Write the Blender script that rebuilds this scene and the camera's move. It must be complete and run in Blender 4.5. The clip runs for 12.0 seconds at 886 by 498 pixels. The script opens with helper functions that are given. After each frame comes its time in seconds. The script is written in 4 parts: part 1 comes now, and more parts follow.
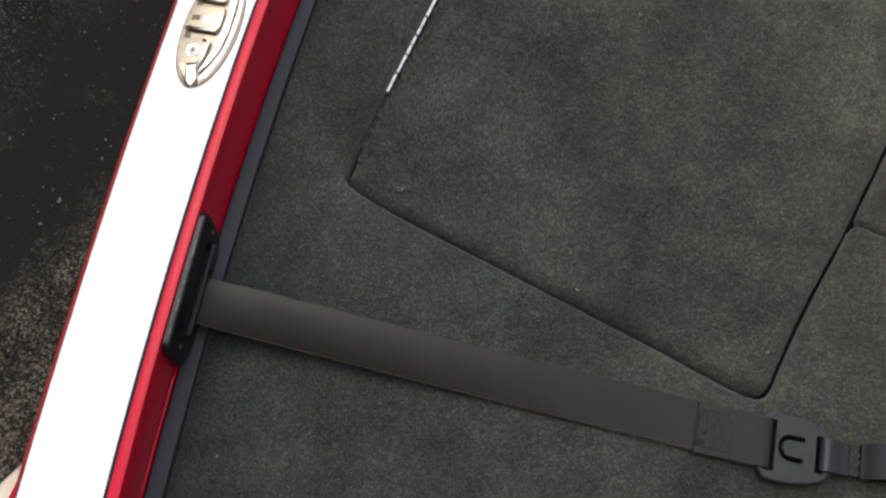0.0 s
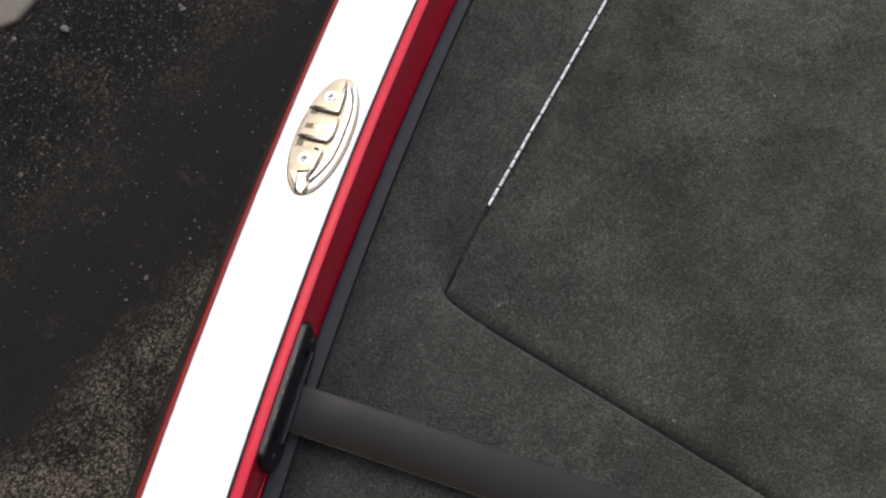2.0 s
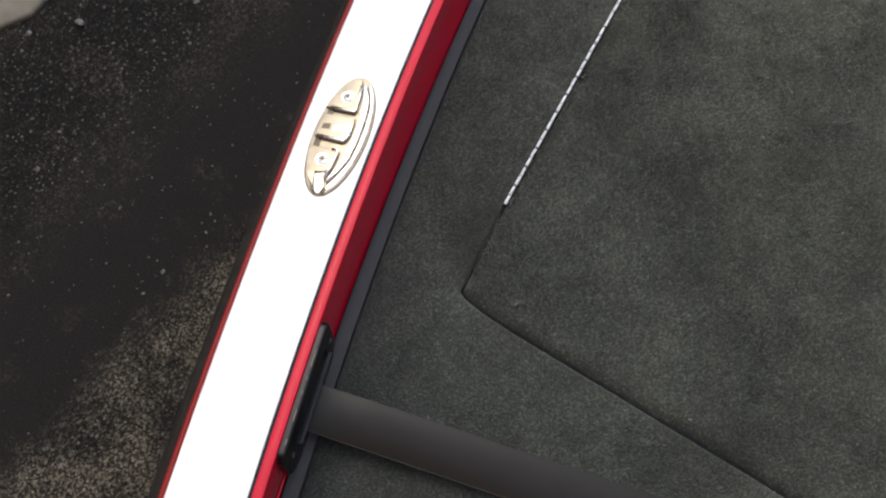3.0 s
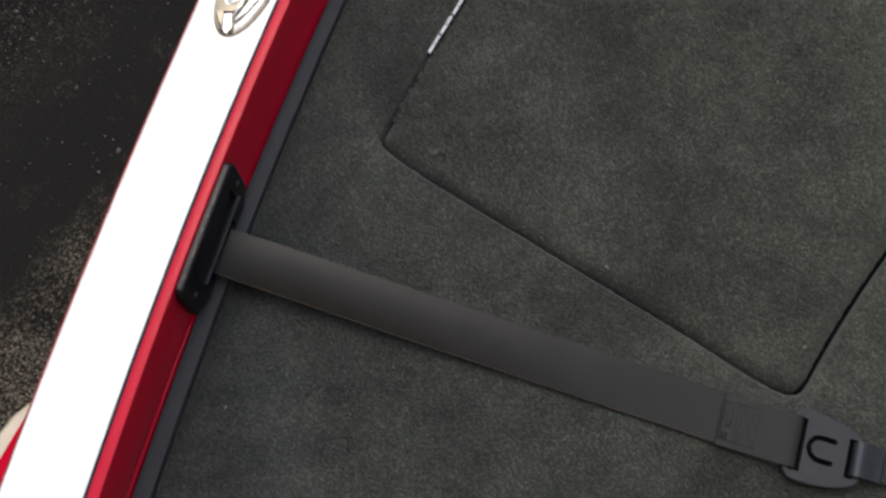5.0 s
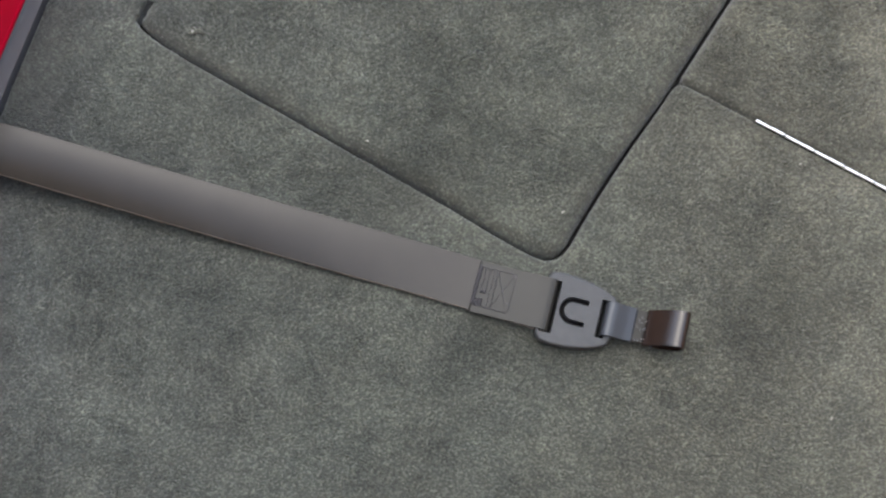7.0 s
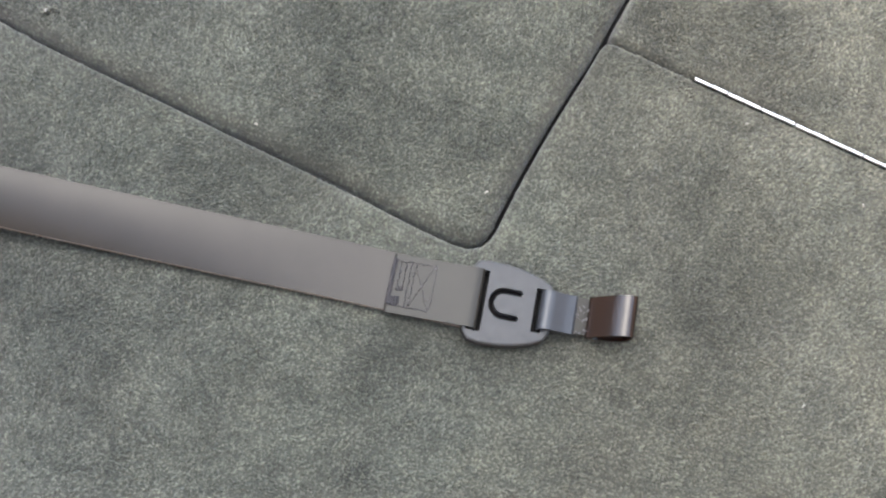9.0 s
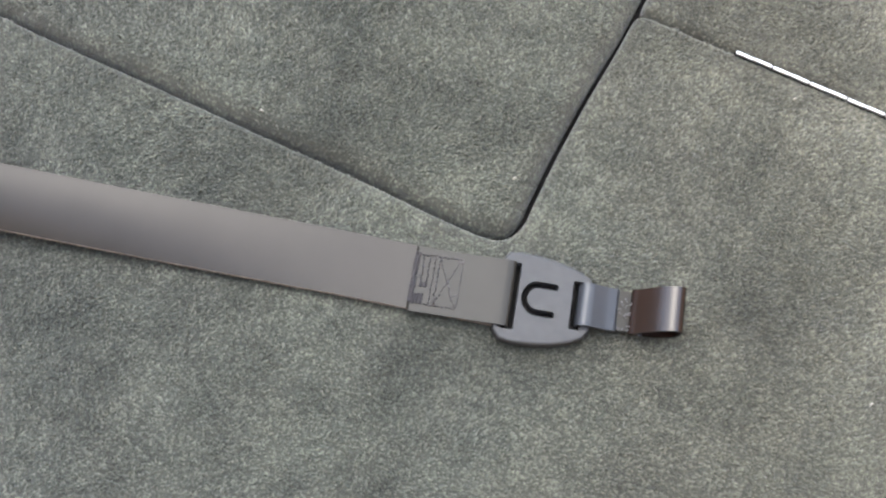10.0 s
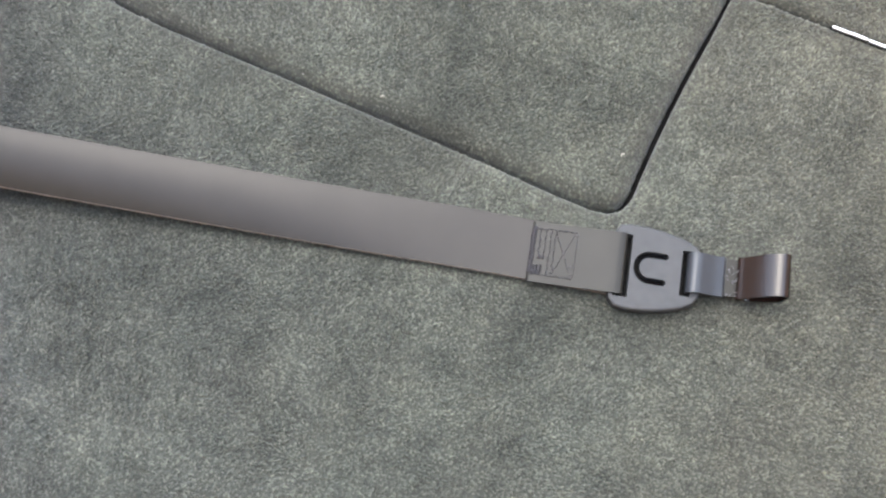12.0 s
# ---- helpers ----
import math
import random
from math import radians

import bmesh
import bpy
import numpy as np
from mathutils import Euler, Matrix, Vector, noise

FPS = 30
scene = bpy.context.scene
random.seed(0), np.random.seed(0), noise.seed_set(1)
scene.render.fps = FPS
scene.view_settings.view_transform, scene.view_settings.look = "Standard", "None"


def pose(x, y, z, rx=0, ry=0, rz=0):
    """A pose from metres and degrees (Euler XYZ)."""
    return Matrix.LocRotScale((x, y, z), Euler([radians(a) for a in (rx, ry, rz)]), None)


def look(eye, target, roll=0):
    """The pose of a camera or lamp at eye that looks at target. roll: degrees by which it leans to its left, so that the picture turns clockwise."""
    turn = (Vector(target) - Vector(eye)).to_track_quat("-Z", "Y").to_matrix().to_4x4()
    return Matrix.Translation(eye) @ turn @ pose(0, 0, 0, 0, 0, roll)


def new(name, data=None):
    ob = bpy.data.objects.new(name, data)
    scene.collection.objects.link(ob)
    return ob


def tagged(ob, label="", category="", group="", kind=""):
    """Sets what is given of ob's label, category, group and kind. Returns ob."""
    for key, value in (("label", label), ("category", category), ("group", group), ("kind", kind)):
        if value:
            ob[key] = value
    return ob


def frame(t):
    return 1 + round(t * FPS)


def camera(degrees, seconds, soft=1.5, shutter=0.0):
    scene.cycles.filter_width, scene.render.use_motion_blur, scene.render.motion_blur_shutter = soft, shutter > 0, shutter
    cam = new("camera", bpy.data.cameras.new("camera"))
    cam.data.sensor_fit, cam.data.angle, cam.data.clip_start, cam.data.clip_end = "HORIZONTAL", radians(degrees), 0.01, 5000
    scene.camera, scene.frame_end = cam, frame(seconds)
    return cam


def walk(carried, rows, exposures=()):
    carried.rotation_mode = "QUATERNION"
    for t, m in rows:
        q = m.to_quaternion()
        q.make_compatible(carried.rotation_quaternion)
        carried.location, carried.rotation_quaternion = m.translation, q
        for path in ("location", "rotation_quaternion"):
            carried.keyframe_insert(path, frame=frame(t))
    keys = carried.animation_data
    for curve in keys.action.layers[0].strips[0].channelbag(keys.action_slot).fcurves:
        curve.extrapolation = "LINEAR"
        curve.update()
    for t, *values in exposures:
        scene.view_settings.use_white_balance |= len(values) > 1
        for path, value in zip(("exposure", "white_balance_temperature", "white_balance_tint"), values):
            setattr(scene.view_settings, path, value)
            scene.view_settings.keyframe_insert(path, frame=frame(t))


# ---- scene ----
cam = camera(50.0, 12.0, soft=2.3, shutter=0.35)
# seconds, place, turn in degrees
PATH = [
    (0, 0.2177, -0.3877, 0.9296, 20.92, -2.17, 20.79),
    (0.5, 0.2075, -0.3742, 0.9297, 22.21, -1.11, 22.04),
    (1, 0.1737, -0.3617, 0.9421, 23.04, -1.30, 23.31),
    (1.5, 0.1615, -0.3629, 0.9411, 24.41, -1.08, 24.60),
    (2, 0.1524, -0.3628, 0.9441, 24.89, -0.77, 25.26),
    (2.5, 0.1436, -0.3567, 0.9513, 24.63, -0.47, 25.49),
    (2.7, 0.1405, -0.3519, 0.9552, 24.38, -0.26, 25.38),
    (4.3, 0.1841, -0.3701, 0.9293, 21.80, 0.39, 25.68),
    (4.5, 0.2048, -0.3817, 0.9198, 21.74, 0.35, 25.69),
    (5, 0.2752, -0.3705, 0.9003, 19.85, 1.26, 26.19),
    (5.5, 0.3526, -0.3751, 0.8745, 19.34, 1.49, 26.04),
    (6, 0.4077, -0.3628, 0.8705, 17.88, 1.42, 25.30),
    (6.5, 0.4422, -0.3458, 0.8726, 16.32, 0.65, 24.17),
    (7, 0.4674, -0.3446, 0.8618, 16.42, -0.90, 23.05),
    (7.5, 0.4880, -0.3360, 0.8631, 15.93, -1.92, 21.83),
    (7.7, 0.5030, -0.3395, 0.8508, 16.55, -1.91, 21.45),
    (9.3, 0.4869, -0.3231, 0.7149, 18.16, -3.37, 18.08),
    (9.5, 0.4854, -0.3240, 0.6984, 18.52, -3.16, 17.85),
    (10, 0.4734, -0.3244, 0.6699, 18.72, -2.80, 17.41),
    (10.5, 0.4589, -0.3284, 0.6474, 18.98, -2.32, 17.15),
    (11, 0.4388, -0.3436, 0.6445, 19.32, -1.54, 17.09),
    (11.5, 0.4231, -0.3420, 0.6765, 17.57, -0.34, 17.28),
    (12, 0.4227, -0.3496, 0.7184, 16.66, 0.27, 17.15),
]
EXPOSURES = [(t, e + 1.13, 6500 if t < 6 else 6350, 8) for t, e in ((0, -0.03), (4.5, -0.06), (5.0, -0.18), (5.5, -0.16), (6.0, 0.56), (6.5, 1.2), (7.0, 1.28), (7.5, 1.55), (9.5, 1.82), (12, 1.90))]
walk(cam, [(t, pose(*row)) for t, *row in PATH], EXPOSURES)

# ---- light: bright overcast day, the sun veiled ----
world = bpy.data.worlds.new("sky")
scene.world = world
world.use_nodes = True
wn = world.node_tree.nodes
sky = wn.new("ShaderNodeTexSky")
sky.sky_type = "NISHITA"
sky.sun_disc = False
sky.sun_elevation = radians(66)
sky.sun_rotation = radians(322)
sky.air_density = 1.0
sky.dust_density = 3.0
world.node_tree.links.new(sky.outputs[0], wn["Background"].inputs[0])
wn["Background"].inputs[1].default_value = 0.14
sun = new("sun", bpy.data.lights.new("sun", "SUN"))
sun.data.energy = 0.6
sun.data.angle = radians(100)
sun.data.color = (1.0, 0.975, 0.94)
sun.matrix_world = look((-1.6, 2.05, 5.8), (0, 0, 0))


# ---- materials ----
def nodes_of(name):
    m = bpy.data.materials.new(name)
    m.use_nodes = True
    t = m.node_tree
    return m, t, t.nodes["Principled BSDF"], t.nodes.new("ShaderNodeTexCoord")


def link(t, a, b):
    t.links.new(a, b)


def noise_tex(t, vec, scale, detail=4.0, rough=0.55):
    n = t.nodes.new("ShaderNodeTexNoise")
    n.inputs["Scale"].default_value = scale
    n.inputs["Detail"].default_value = detail
    n.inputs["Roughness"].default_value = rough
    link(t, vec, n.inputs["Vector"])
    return n.outputs["Fac"]


def ramp(t, fac, stops):
    r = t.nodes.new("ShaderNodeValToRGB")
    while len(r.color_ramp.elements) < len(stops):
        r.color_ramp.elements.new(0.5)
    for e, (p, c) in zip(r.color_ramp.elements, stops):
        e.position = p
        e.color = (*c, 1)
    link(t, fac, r.inputs[0])
    return r.outputs[0]


def mix(t, fac, a, b, how="MIX"):
    m = t.nodes.new("ShaderNodeMix")
    m.data_type = "RGBA"
    m.blend_type = how
    for sock, v in ((m.inputs[0], fac), (m.inputs[6], a), (m.inputs[7], b)):
        if isinstance(v, (int, float)):
            sock.default_value = v
        elif isinstance(v, tuple):
            sock.default_value = (*v, 1)
        else:
            link(t, v, sock)
    return m.outputs[2]


def bump(t, p, height, strength, distance):
    b = t.nodes.new("ShaderNodeBump")
    b.inputs["Strength"].default_value = strength
    b.inputs["Distance"].default_value = distance
    link(t, height, b.inputs["Height"])
    link(t, b.outputs[0], p.inputs["Normal"])


def plain(name, a, b, rough, metal=0.0, scale=30.0, bump_by=0.1, bump_scale=400.0, coat=0.0, spread=0.1, gloss=0.5):
    """Paint, plastic or metal: two tones at one scale, uneven gloss and fine relief at another."""
    m, t, p, c = nodes_of(name)
    v = c.outputs["Object"]
    link(t, ramp(t, noise_tex(t, v, scale), [(0.3, a), (0.7, b)]), p.inputs["Base Color"])
    r = t.nodes.new("ShaderNodeMapRange")
    r.inputs["To Min"].default_value, r.inputs["To Max"].default_value = rough - spread, rough + spread
    link(t, noise_tex(t, v, scale * 4), r.inputs["Value"])
    link(t, r.outputs[0], p.inputs["Roughness"])
    p.inputs["Metallic"].default_value = metal
    p.inputs["Specular IOR Level"].default_value = gloss
    p.inputs["Coat Weight"].default_value = coat
    p.inputs["Coat Roughness"].default_value = 0.08
    if bump_by:
        bump(t, p, noise_tex(t, v, bump_scale, 3), bump_by, 0.001)
    return m


def carpet_material(name, pile):
    m, t, p, c = nodes_of(name)
    v = c.outputs["Object"]
    big = noise_tex(t, v, 7, 3)
    hue = noise_tex(t, v, 11, 2)
    mid = noise_tex(t, v, 24, 3, 0.55)
    fine = noise_tex(t, v, 190, 3, 0.6)
    base = ramp(t, big, [(0.3, (0.0485, 0.0505, 0.0440)), (0.5, (0.0762, 0.0790, 0.0686)), (0.7, (0.0955, 0.1006, 0.0862))])
    base = mix(t, ramp(t, hue, [(0.42, (0, 0, 0)), (0.68, (0.12, 0.12, 0.12))]), base, (0.060, 0.070, 0.064))
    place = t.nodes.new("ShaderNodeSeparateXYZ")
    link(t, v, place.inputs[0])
    brightening = t.nodes.new("ShaderNodeMath")
    brightening.operation = "MULTIPLY_ADD"
    brightening.inputs[1].default_value = 0.4
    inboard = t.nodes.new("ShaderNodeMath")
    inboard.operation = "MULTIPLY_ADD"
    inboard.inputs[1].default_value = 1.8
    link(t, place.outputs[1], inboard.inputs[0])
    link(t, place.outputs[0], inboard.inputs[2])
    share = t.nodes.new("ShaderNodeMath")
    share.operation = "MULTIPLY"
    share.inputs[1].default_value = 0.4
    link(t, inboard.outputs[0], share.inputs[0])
    link(t, noise_tex(t, v, 4, 3), brightening.inputs[0])
    link(t, share.outputs[0], brightening.inputs[2])
    # light falloff in the colour: dimmer and cooler by the gunwale, brighter, browner inboard
    base = mix(t, 1.0, base, ramp(t, brightening.outputs[0], [(0.0, (0.68, 0.693, 0.707)), (0.25, (0.705, 0.717, 0.70)), (0.44, (0.745, 0.75, 0.715)), (0.66, (1.0, 0.985, 0.915))]), "MULTIPLY")
    # bluish shade beside the gunwale painted into the carpet, brown tone further in
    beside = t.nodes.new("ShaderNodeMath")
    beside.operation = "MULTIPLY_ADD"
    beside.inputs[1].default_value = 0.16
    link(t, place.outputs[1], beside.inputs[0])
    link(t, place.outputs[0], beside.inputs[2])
    shade_tint = t.nodes.new("ShaderNodeMath")
    shade_tint.operation = "MULTIPLY_ADD"
    shade_tint.inputs[1].default_value = 0.30
    link(t, noise_tex(t, v, 9, 4), shade_tint.inputs[0])
    link(t, beside.outputs[0], shade_tint.inputs[2])
    base = mix(t, 1.0, base, ramp(t, shade_tint.outputs[0], [(0.03, (0.90, 0.92, 1.0)), (0.22, (0.99, 1.0, 1.0)), (0.60, (0.99, 1.0, 0.99)), (0.76, (1.0, 0.97, 0.94))]), "MULTIPLY")
    base = mix(t, 0.66, base, ramp(t, mid, [(0.25, (0.30, 0.31, 0.315)), (0.5, (0.5, 0.5, 0.5)), (0.75, (0.63, 0.625, 0.61))]), "OVERLAY")
    base = mix(t, 0.6, base, ramp(t, fine, [(0.3, (0.36, 0.36, 0.36)), (0.7, (0.64, 0.635, 0.625))]), "OVERLAY")
    if pile:
        g = t.nodes.new("ShaderNodeNewGeometry")
        fleck = ramp(t, g.outputs["Random Per Island"], [(0.0, (0.20, 0.21, 0.21)), (0.3, (0.39, 0.40, 0.40)), (0.75, (0.58, 0.58, 0.57)), (0.97, (0.69, 0.685, 0.67)), (1.0, (0.82, 0.81, 0.79))])
        base = mix(t, 0.74, base, fleck, "OVERLAY")
    else:
        # backing colour darkened; it shows as shade where the pile is thin
        base = mix(t, 0.7, base, (0.38, 0.38, 0.38), "MULTIPLY")
        bump(t, p, noise_tex(t, v, 500, 3), 0.8, 0.002)
    link(t, base, p.inputs["Base Color"])
    p.inputs["Roughness"].default_value = 0.95
    p.inputs["Specular IOR Level"].default_value = 0.15
    p.inputs["Sheen Weight"].default_value = 0.15
    return m


def asphalt_material():
    m, t, p, c = nodes_of("asphalt")
    v = c.outputs["Object"]
    stone = t.nodes.new("ShaderNodeTexVoronoi")
    stone.inputs["Scale"].default_value = 320
    link(t, v, stone.inputs["Vector"])
    speck = ramp(t, stone.outputs["Color"], [(0.2, (0.0045, 0.0045, 0.0045)), (0.6, (0.008, 0.008, 0.0075)), (0.85, (0.019, 0.0175, 0.015)), (0.97, (0.065, 0.058, 0.048))])
    dusty = ramp(t, stone.outputs["Color"], [(0.1, (0.008, 0.0075, 0.0065)), (0.5, (0.033, 0.029, 0.023)), (0.85, (0.16, 0.141, 0.108))])
    darker = ramp(t, noise_tex(t, v, 300, 2), [(0.3, (0.0080, 0.0076, 0.0072)), (0.75, (0.0180, 0.0168, 0.0156))])
    # a darker track crosses the dusty surface aslant
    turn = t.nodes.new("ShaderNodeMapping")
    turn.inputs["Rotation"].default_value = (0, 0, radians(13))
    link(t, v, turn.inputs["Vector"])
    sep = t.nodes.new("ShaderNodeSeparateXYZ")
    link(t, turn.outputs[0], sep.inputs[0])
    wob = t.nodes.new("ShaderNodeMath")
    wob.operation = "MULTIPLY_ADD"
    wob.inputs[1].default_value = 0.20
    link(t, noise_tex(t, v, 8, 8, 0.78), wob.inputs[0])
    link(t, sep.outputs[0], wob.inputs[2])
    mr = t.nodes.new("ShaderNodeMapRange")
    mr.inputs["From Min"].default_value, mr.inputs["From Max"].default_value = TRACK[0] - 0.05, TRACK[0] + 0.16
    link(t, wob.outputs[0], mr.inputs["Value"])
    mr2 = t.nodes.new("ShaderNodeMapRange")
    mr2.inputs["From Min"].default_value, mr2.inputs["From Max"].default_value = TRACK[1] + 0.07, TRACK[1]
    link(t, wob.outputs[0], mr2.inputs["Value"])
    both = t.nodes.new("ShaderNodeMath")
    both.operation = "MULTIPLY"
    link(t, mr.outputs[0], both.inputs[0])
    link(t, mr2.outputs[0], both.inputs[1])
    patch = noise_tex(t, v, 6, 5, 0.7)
    gritty = mix(t, ramp(t, patch, [(0.35, (0, 0, 0)), (0.6, (1, 1, 1))]), speck, dusty)
    worn = mix(t, ramp(t, patch, [(0.48, (0, 0, 0)), (0.72, (0.28, 0.28, 0.28))]), speck, dusty)
    darker = mix(t, ramp(t, noise_tex(t, v, 9, 6, 0.75), [(0.55, (0, 0, 0)), (0.75, (0.45, 0.45, 0.45))]), darker, dusty)
    far = t.nodes.new("ShaderNodeMapRange")
    far.inputs["From Min"].default_value, far.inputs["From Max"].default_value = TRACK[0], TRACK[1]
    link(t, wob.outputs[0], far.inputs["Value"])
    gritty = mix(t, far.outputs[0], worn, gritty)
    grain = noise_tex(t, v, 620, 2, 0.7)
    gritty = mix(t, 0.8, gritty, ramp(t, grain, [(0.36, (0.18, 0.18, 0.18)), (0.5, (0.45, 0.45, 0.45)), (0.66, (1.0, 0.98, 0.92))]), "OVERLAY")
    link(t, mix(t, both.outputs[0], gritty, darker), p.inputs["Base Color"])
    p.inputs["Roughness"].default_value = 0.9
    p.inputs["Specular IOR Level"].default_value = 0.08
    bump(t, p, noise_tex(t, v, 220, 5, 0.7), 0.6, 0.003)
    return m


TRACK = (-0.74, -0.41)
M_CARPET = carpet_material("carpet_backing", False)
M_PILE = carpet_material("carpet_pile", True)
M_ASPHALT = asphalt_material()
M_WHITE = plain("white_gelcoat", (0.86, 0.86, 0.85), (0.89, 0.89, 0.88), 0.2, coat=0.5, bump_by=0.02, bump_scale=60)
M_RED = plain("red_gelcoat", (0.42, 0.0018, 0.020), (0.46, 0.0022, 0.024), 0.14, bump_by=0.0, spread=0.03, gloss=0.17)
M_DARK_RED = plain("dark_red", (0.16, 0.005, 0.005), (0.21, 0.008, 0.007), 0.5, gloss=0.25)
M_STRIPE = plain("dark_stripe", (0.006, 0.006, 0.008), (0.011, 0.011, 0.013), 0.6, gloss=0.15)
M_TRIM = plain("grey_vinyl", (0.0230, 0.0245, 0.0285), (0.0280, 0.0300, 0.0345), 0.6, gloss=0.3, scale=60, bump_by=0.25, bump_scale=900)
M_BLACK = plain("black_plastic", (0.0035, 0.004, 0.005), (0.0065, 0.0072, 0.009), 0.34, gloss=0.34, scale=80, bump_by=0.15, bump_scale=700)
M_BUCKLE = plain("grey_moulded_plastic", (0.0205, 0.0222, 0.0238), (0.0262, 0.0282, 0.0300), 0.6, gloss=0.28, scale=120, bump_by=0.2, bump_scale=1200)
# tones of one steel: tan reflection, shade in recesses, mirrored sky
M_CHROME = plain("tan_mirroring_steel", (0.285, 0.242, 0.172), (0.37, 0.317, 0.232), 0.34, metal=1.0, scale=100, bump_by=0.06, bump_scale=500, spread=0.06)
M_SHADED = plain("shaded_steel", (0.07, 0.058, 0.042), (0.13, 0.11, 0.08), 0.4, metal=1.0, scale=120)
M_BRIGHT = plain("sky_mirroring_steel", (0.80, 0.78, 0.73), (0.90, 0.88, 0.84), 0.26, metal=1.0, scale=90, bump_by=0.05, bump_scale=500, spread=0.06)
M_ALU = plain("dull_aluminium", (0.55, 0.55, 0.54), (0.70, 0.70, 0.68), 0.45, metal=1.0, scale=300, bump_by=0.1, bump_scale=1500)
M_WORN_THREAD = plain("worn_thread", (0.007, 0.007, 0.008), (0.028, 0.027, 0.029), 0.7, scale=160, spread=0.05)
M_THREAD = plain("dark_thread", (0.008, 0.008, 0.010), (0.018, 0.017, 0.020), 0.8, scale=500)
M_PALE = plain("pale_concrete", (0.09, 0.08, 0.06), (0.15, 0.135, 0.105), 0.85, scale=14, bump_by=0.5, bump_scale=120)
M_FENDER = plain("beige_paint", (0.48, 0.42, 0.30), (0.56, 0.50, 0.38), 0.35, coat=0.3)
M_SIDE_BAND = plain("black_band", (0.013, 0.012, 0.0105), (0.022, 0.020, 0.017), 0.8, gloss=0.1, scale=60)
# near black in place of shade inside gaps and slots
M_DARK = plain("recess_shade", (0.003, 0.003, 0.003), (0.006, 0.006, 0.006), 0.9, gloss=0.05)
M_PEBBLE = plain("pebble_stone", (0.085, 0.080, 0.076), (0.16, 0.15, 0.14), 0.85, scale=220, bump_by=0.5, bump_scale=900)
M_STONE = plain("grit", (0.020, 0.018, 0.016), (0.15, 0.134, 0.115), 0.8, scale=180, bump_by=0.4)


def webbing_material(name, a, b, rough, gloss):
    m, t, p, c = nodes_of(name)
    v = c.outputs["UV"]
    w = t.nodes.new("ShaderNodeTexWave")
    w.wave_type, w.bands_direction = "BANDS", "DIAGONAL"
    w.inputs["Scale"].default_value = 420
    w.inputs["Distortion"].default_value = 0.6
    link(t, v, w.inputs["Vector"])
    n = noise_tex(t, v, 22, 4)
    base = ramp(t, n, [(0.3, a), (0.7, b)])
    base = mix(t, 0.12, base, w.outputs["Color"], "MULTIPLY")
    link(t, base, p.inputs["Base Color"])
    p.inputs["Roughness"].default_value = rough
    p.inputs["Specular IOR Level"].default_value = gloss
    p.inputs["Specular Tint"].default_value = (0.90, 0.955, 1.0, 1)
    bump(t, p, w.outputs["Fac"], 0.10, 0.0003)
    return m


M_WEB = webbing_material("grey_webbing", (0.0138, 0.0120, 0.0100), (0.0178, 0.0157, 0.0133), 0.33, 0.16)
M_WORN_WEB = webbing_material("worn_webbing", (0.0132, 0.0127, 0.0108), (0.0168, 0.0162, 0.0138), 0.36, 0.135)
# brown reflection put into the loop's base colour
M_TAB = webbing_material("brown_mirroring_webbing", (0.0085, 0.0049, 0.0036), (0.0125, 0.0070, 0.0050), 0.20, 0.30)
M_JOINT = webbing_material("frayed_webbing", (0.022, 0.021, 0.018), (0.032, 0.031, 0.027), 0.7, 0.12)
# blue of the reflected sky put into the tab's base colour
M_SHORT = webbing_material("sky_tinted_webbing", (0.019, 0.0210, 0.0245), (0.024, 0.0265, 0.031), 0.36, 0.30)
M_FRAY = plain("pale_thread", (0.05, 0.05, 0.053), (0.12, 0.12, 0.127), 0.6, scale=300)
M_EDGE = plain("tan_edge", (0.085, 0.072, 0.060), (0.14, 0.118, 0.098), 0.8, scale=300)


# ---- mesh helpers ----
def part(name, bm, material, parent=None, label="", smooth=False):
    me = bpy.data.meshes.new(name)
    bm.normal_update()
    bm.to_mesh(me)
    bm.free()
    if material:
        me.materials.append(material)
    if smooth:
        for poly in me.polygons:
            poly.use_smooth = True
    if isinstance(smooth, float):
        me.set_sharp_from_angle(angle=radians(smooth))
    ob = new(name, me)
    ob.parent = parent
    return tagged(ob, label)


def thing(name, label, category, at=None, group="", kind=""):
    ob = new(name)
    ob.empty_display_size = 0.02
    if at is not None:
        ob.matrix_world = at
    return tagged(ob, label, category, group, kind)


def loft(bm, rings, closed=True, cap=True):
    """Faces between successive rings of points."""
    vs = [[bm.verts.new(p) for p in r] for r in rings]
    n = len(vs[0])
    for a, b in zip(vs, vs[1:]):
        for i in range(n if closed else n - 1):
            j = (i + 1) % n
            bm.faces.new((a[i], a[j], b[j], b[i]))
    if cap and closed:
        bm.faces.new(vs[0][::-1])
        bm.faces.new(vs[-1])
    return vs


def rounded(poly, radii, steps=5):
    """A polygon (counter-clockwise) with its corners rounded."""
    out = []
    n = len(poly)
    for i, p in enumerate(poly):
        r = radii[i] if not isinstance(radii, float) else radii
        p = Vector(p)
        if r <= 0:
            out.append((p.x, p.y))
            continue
        a, b = (Vector(poly[i - 1]) - p).normalized(), (Vector(poly[(i + 1) % n]) - p).normalized()
        half = a.angle(b) / 2
        d = r / math.tan(half)
        s, e = p + a * d, p + b * d
        for k in range(steps + 1):
            f = k / steps
            q = (1 - f) ** 2 * s + 2 * f * (1 - f) * p + f * f * e
            out.append((q.x, q.y))
    return out


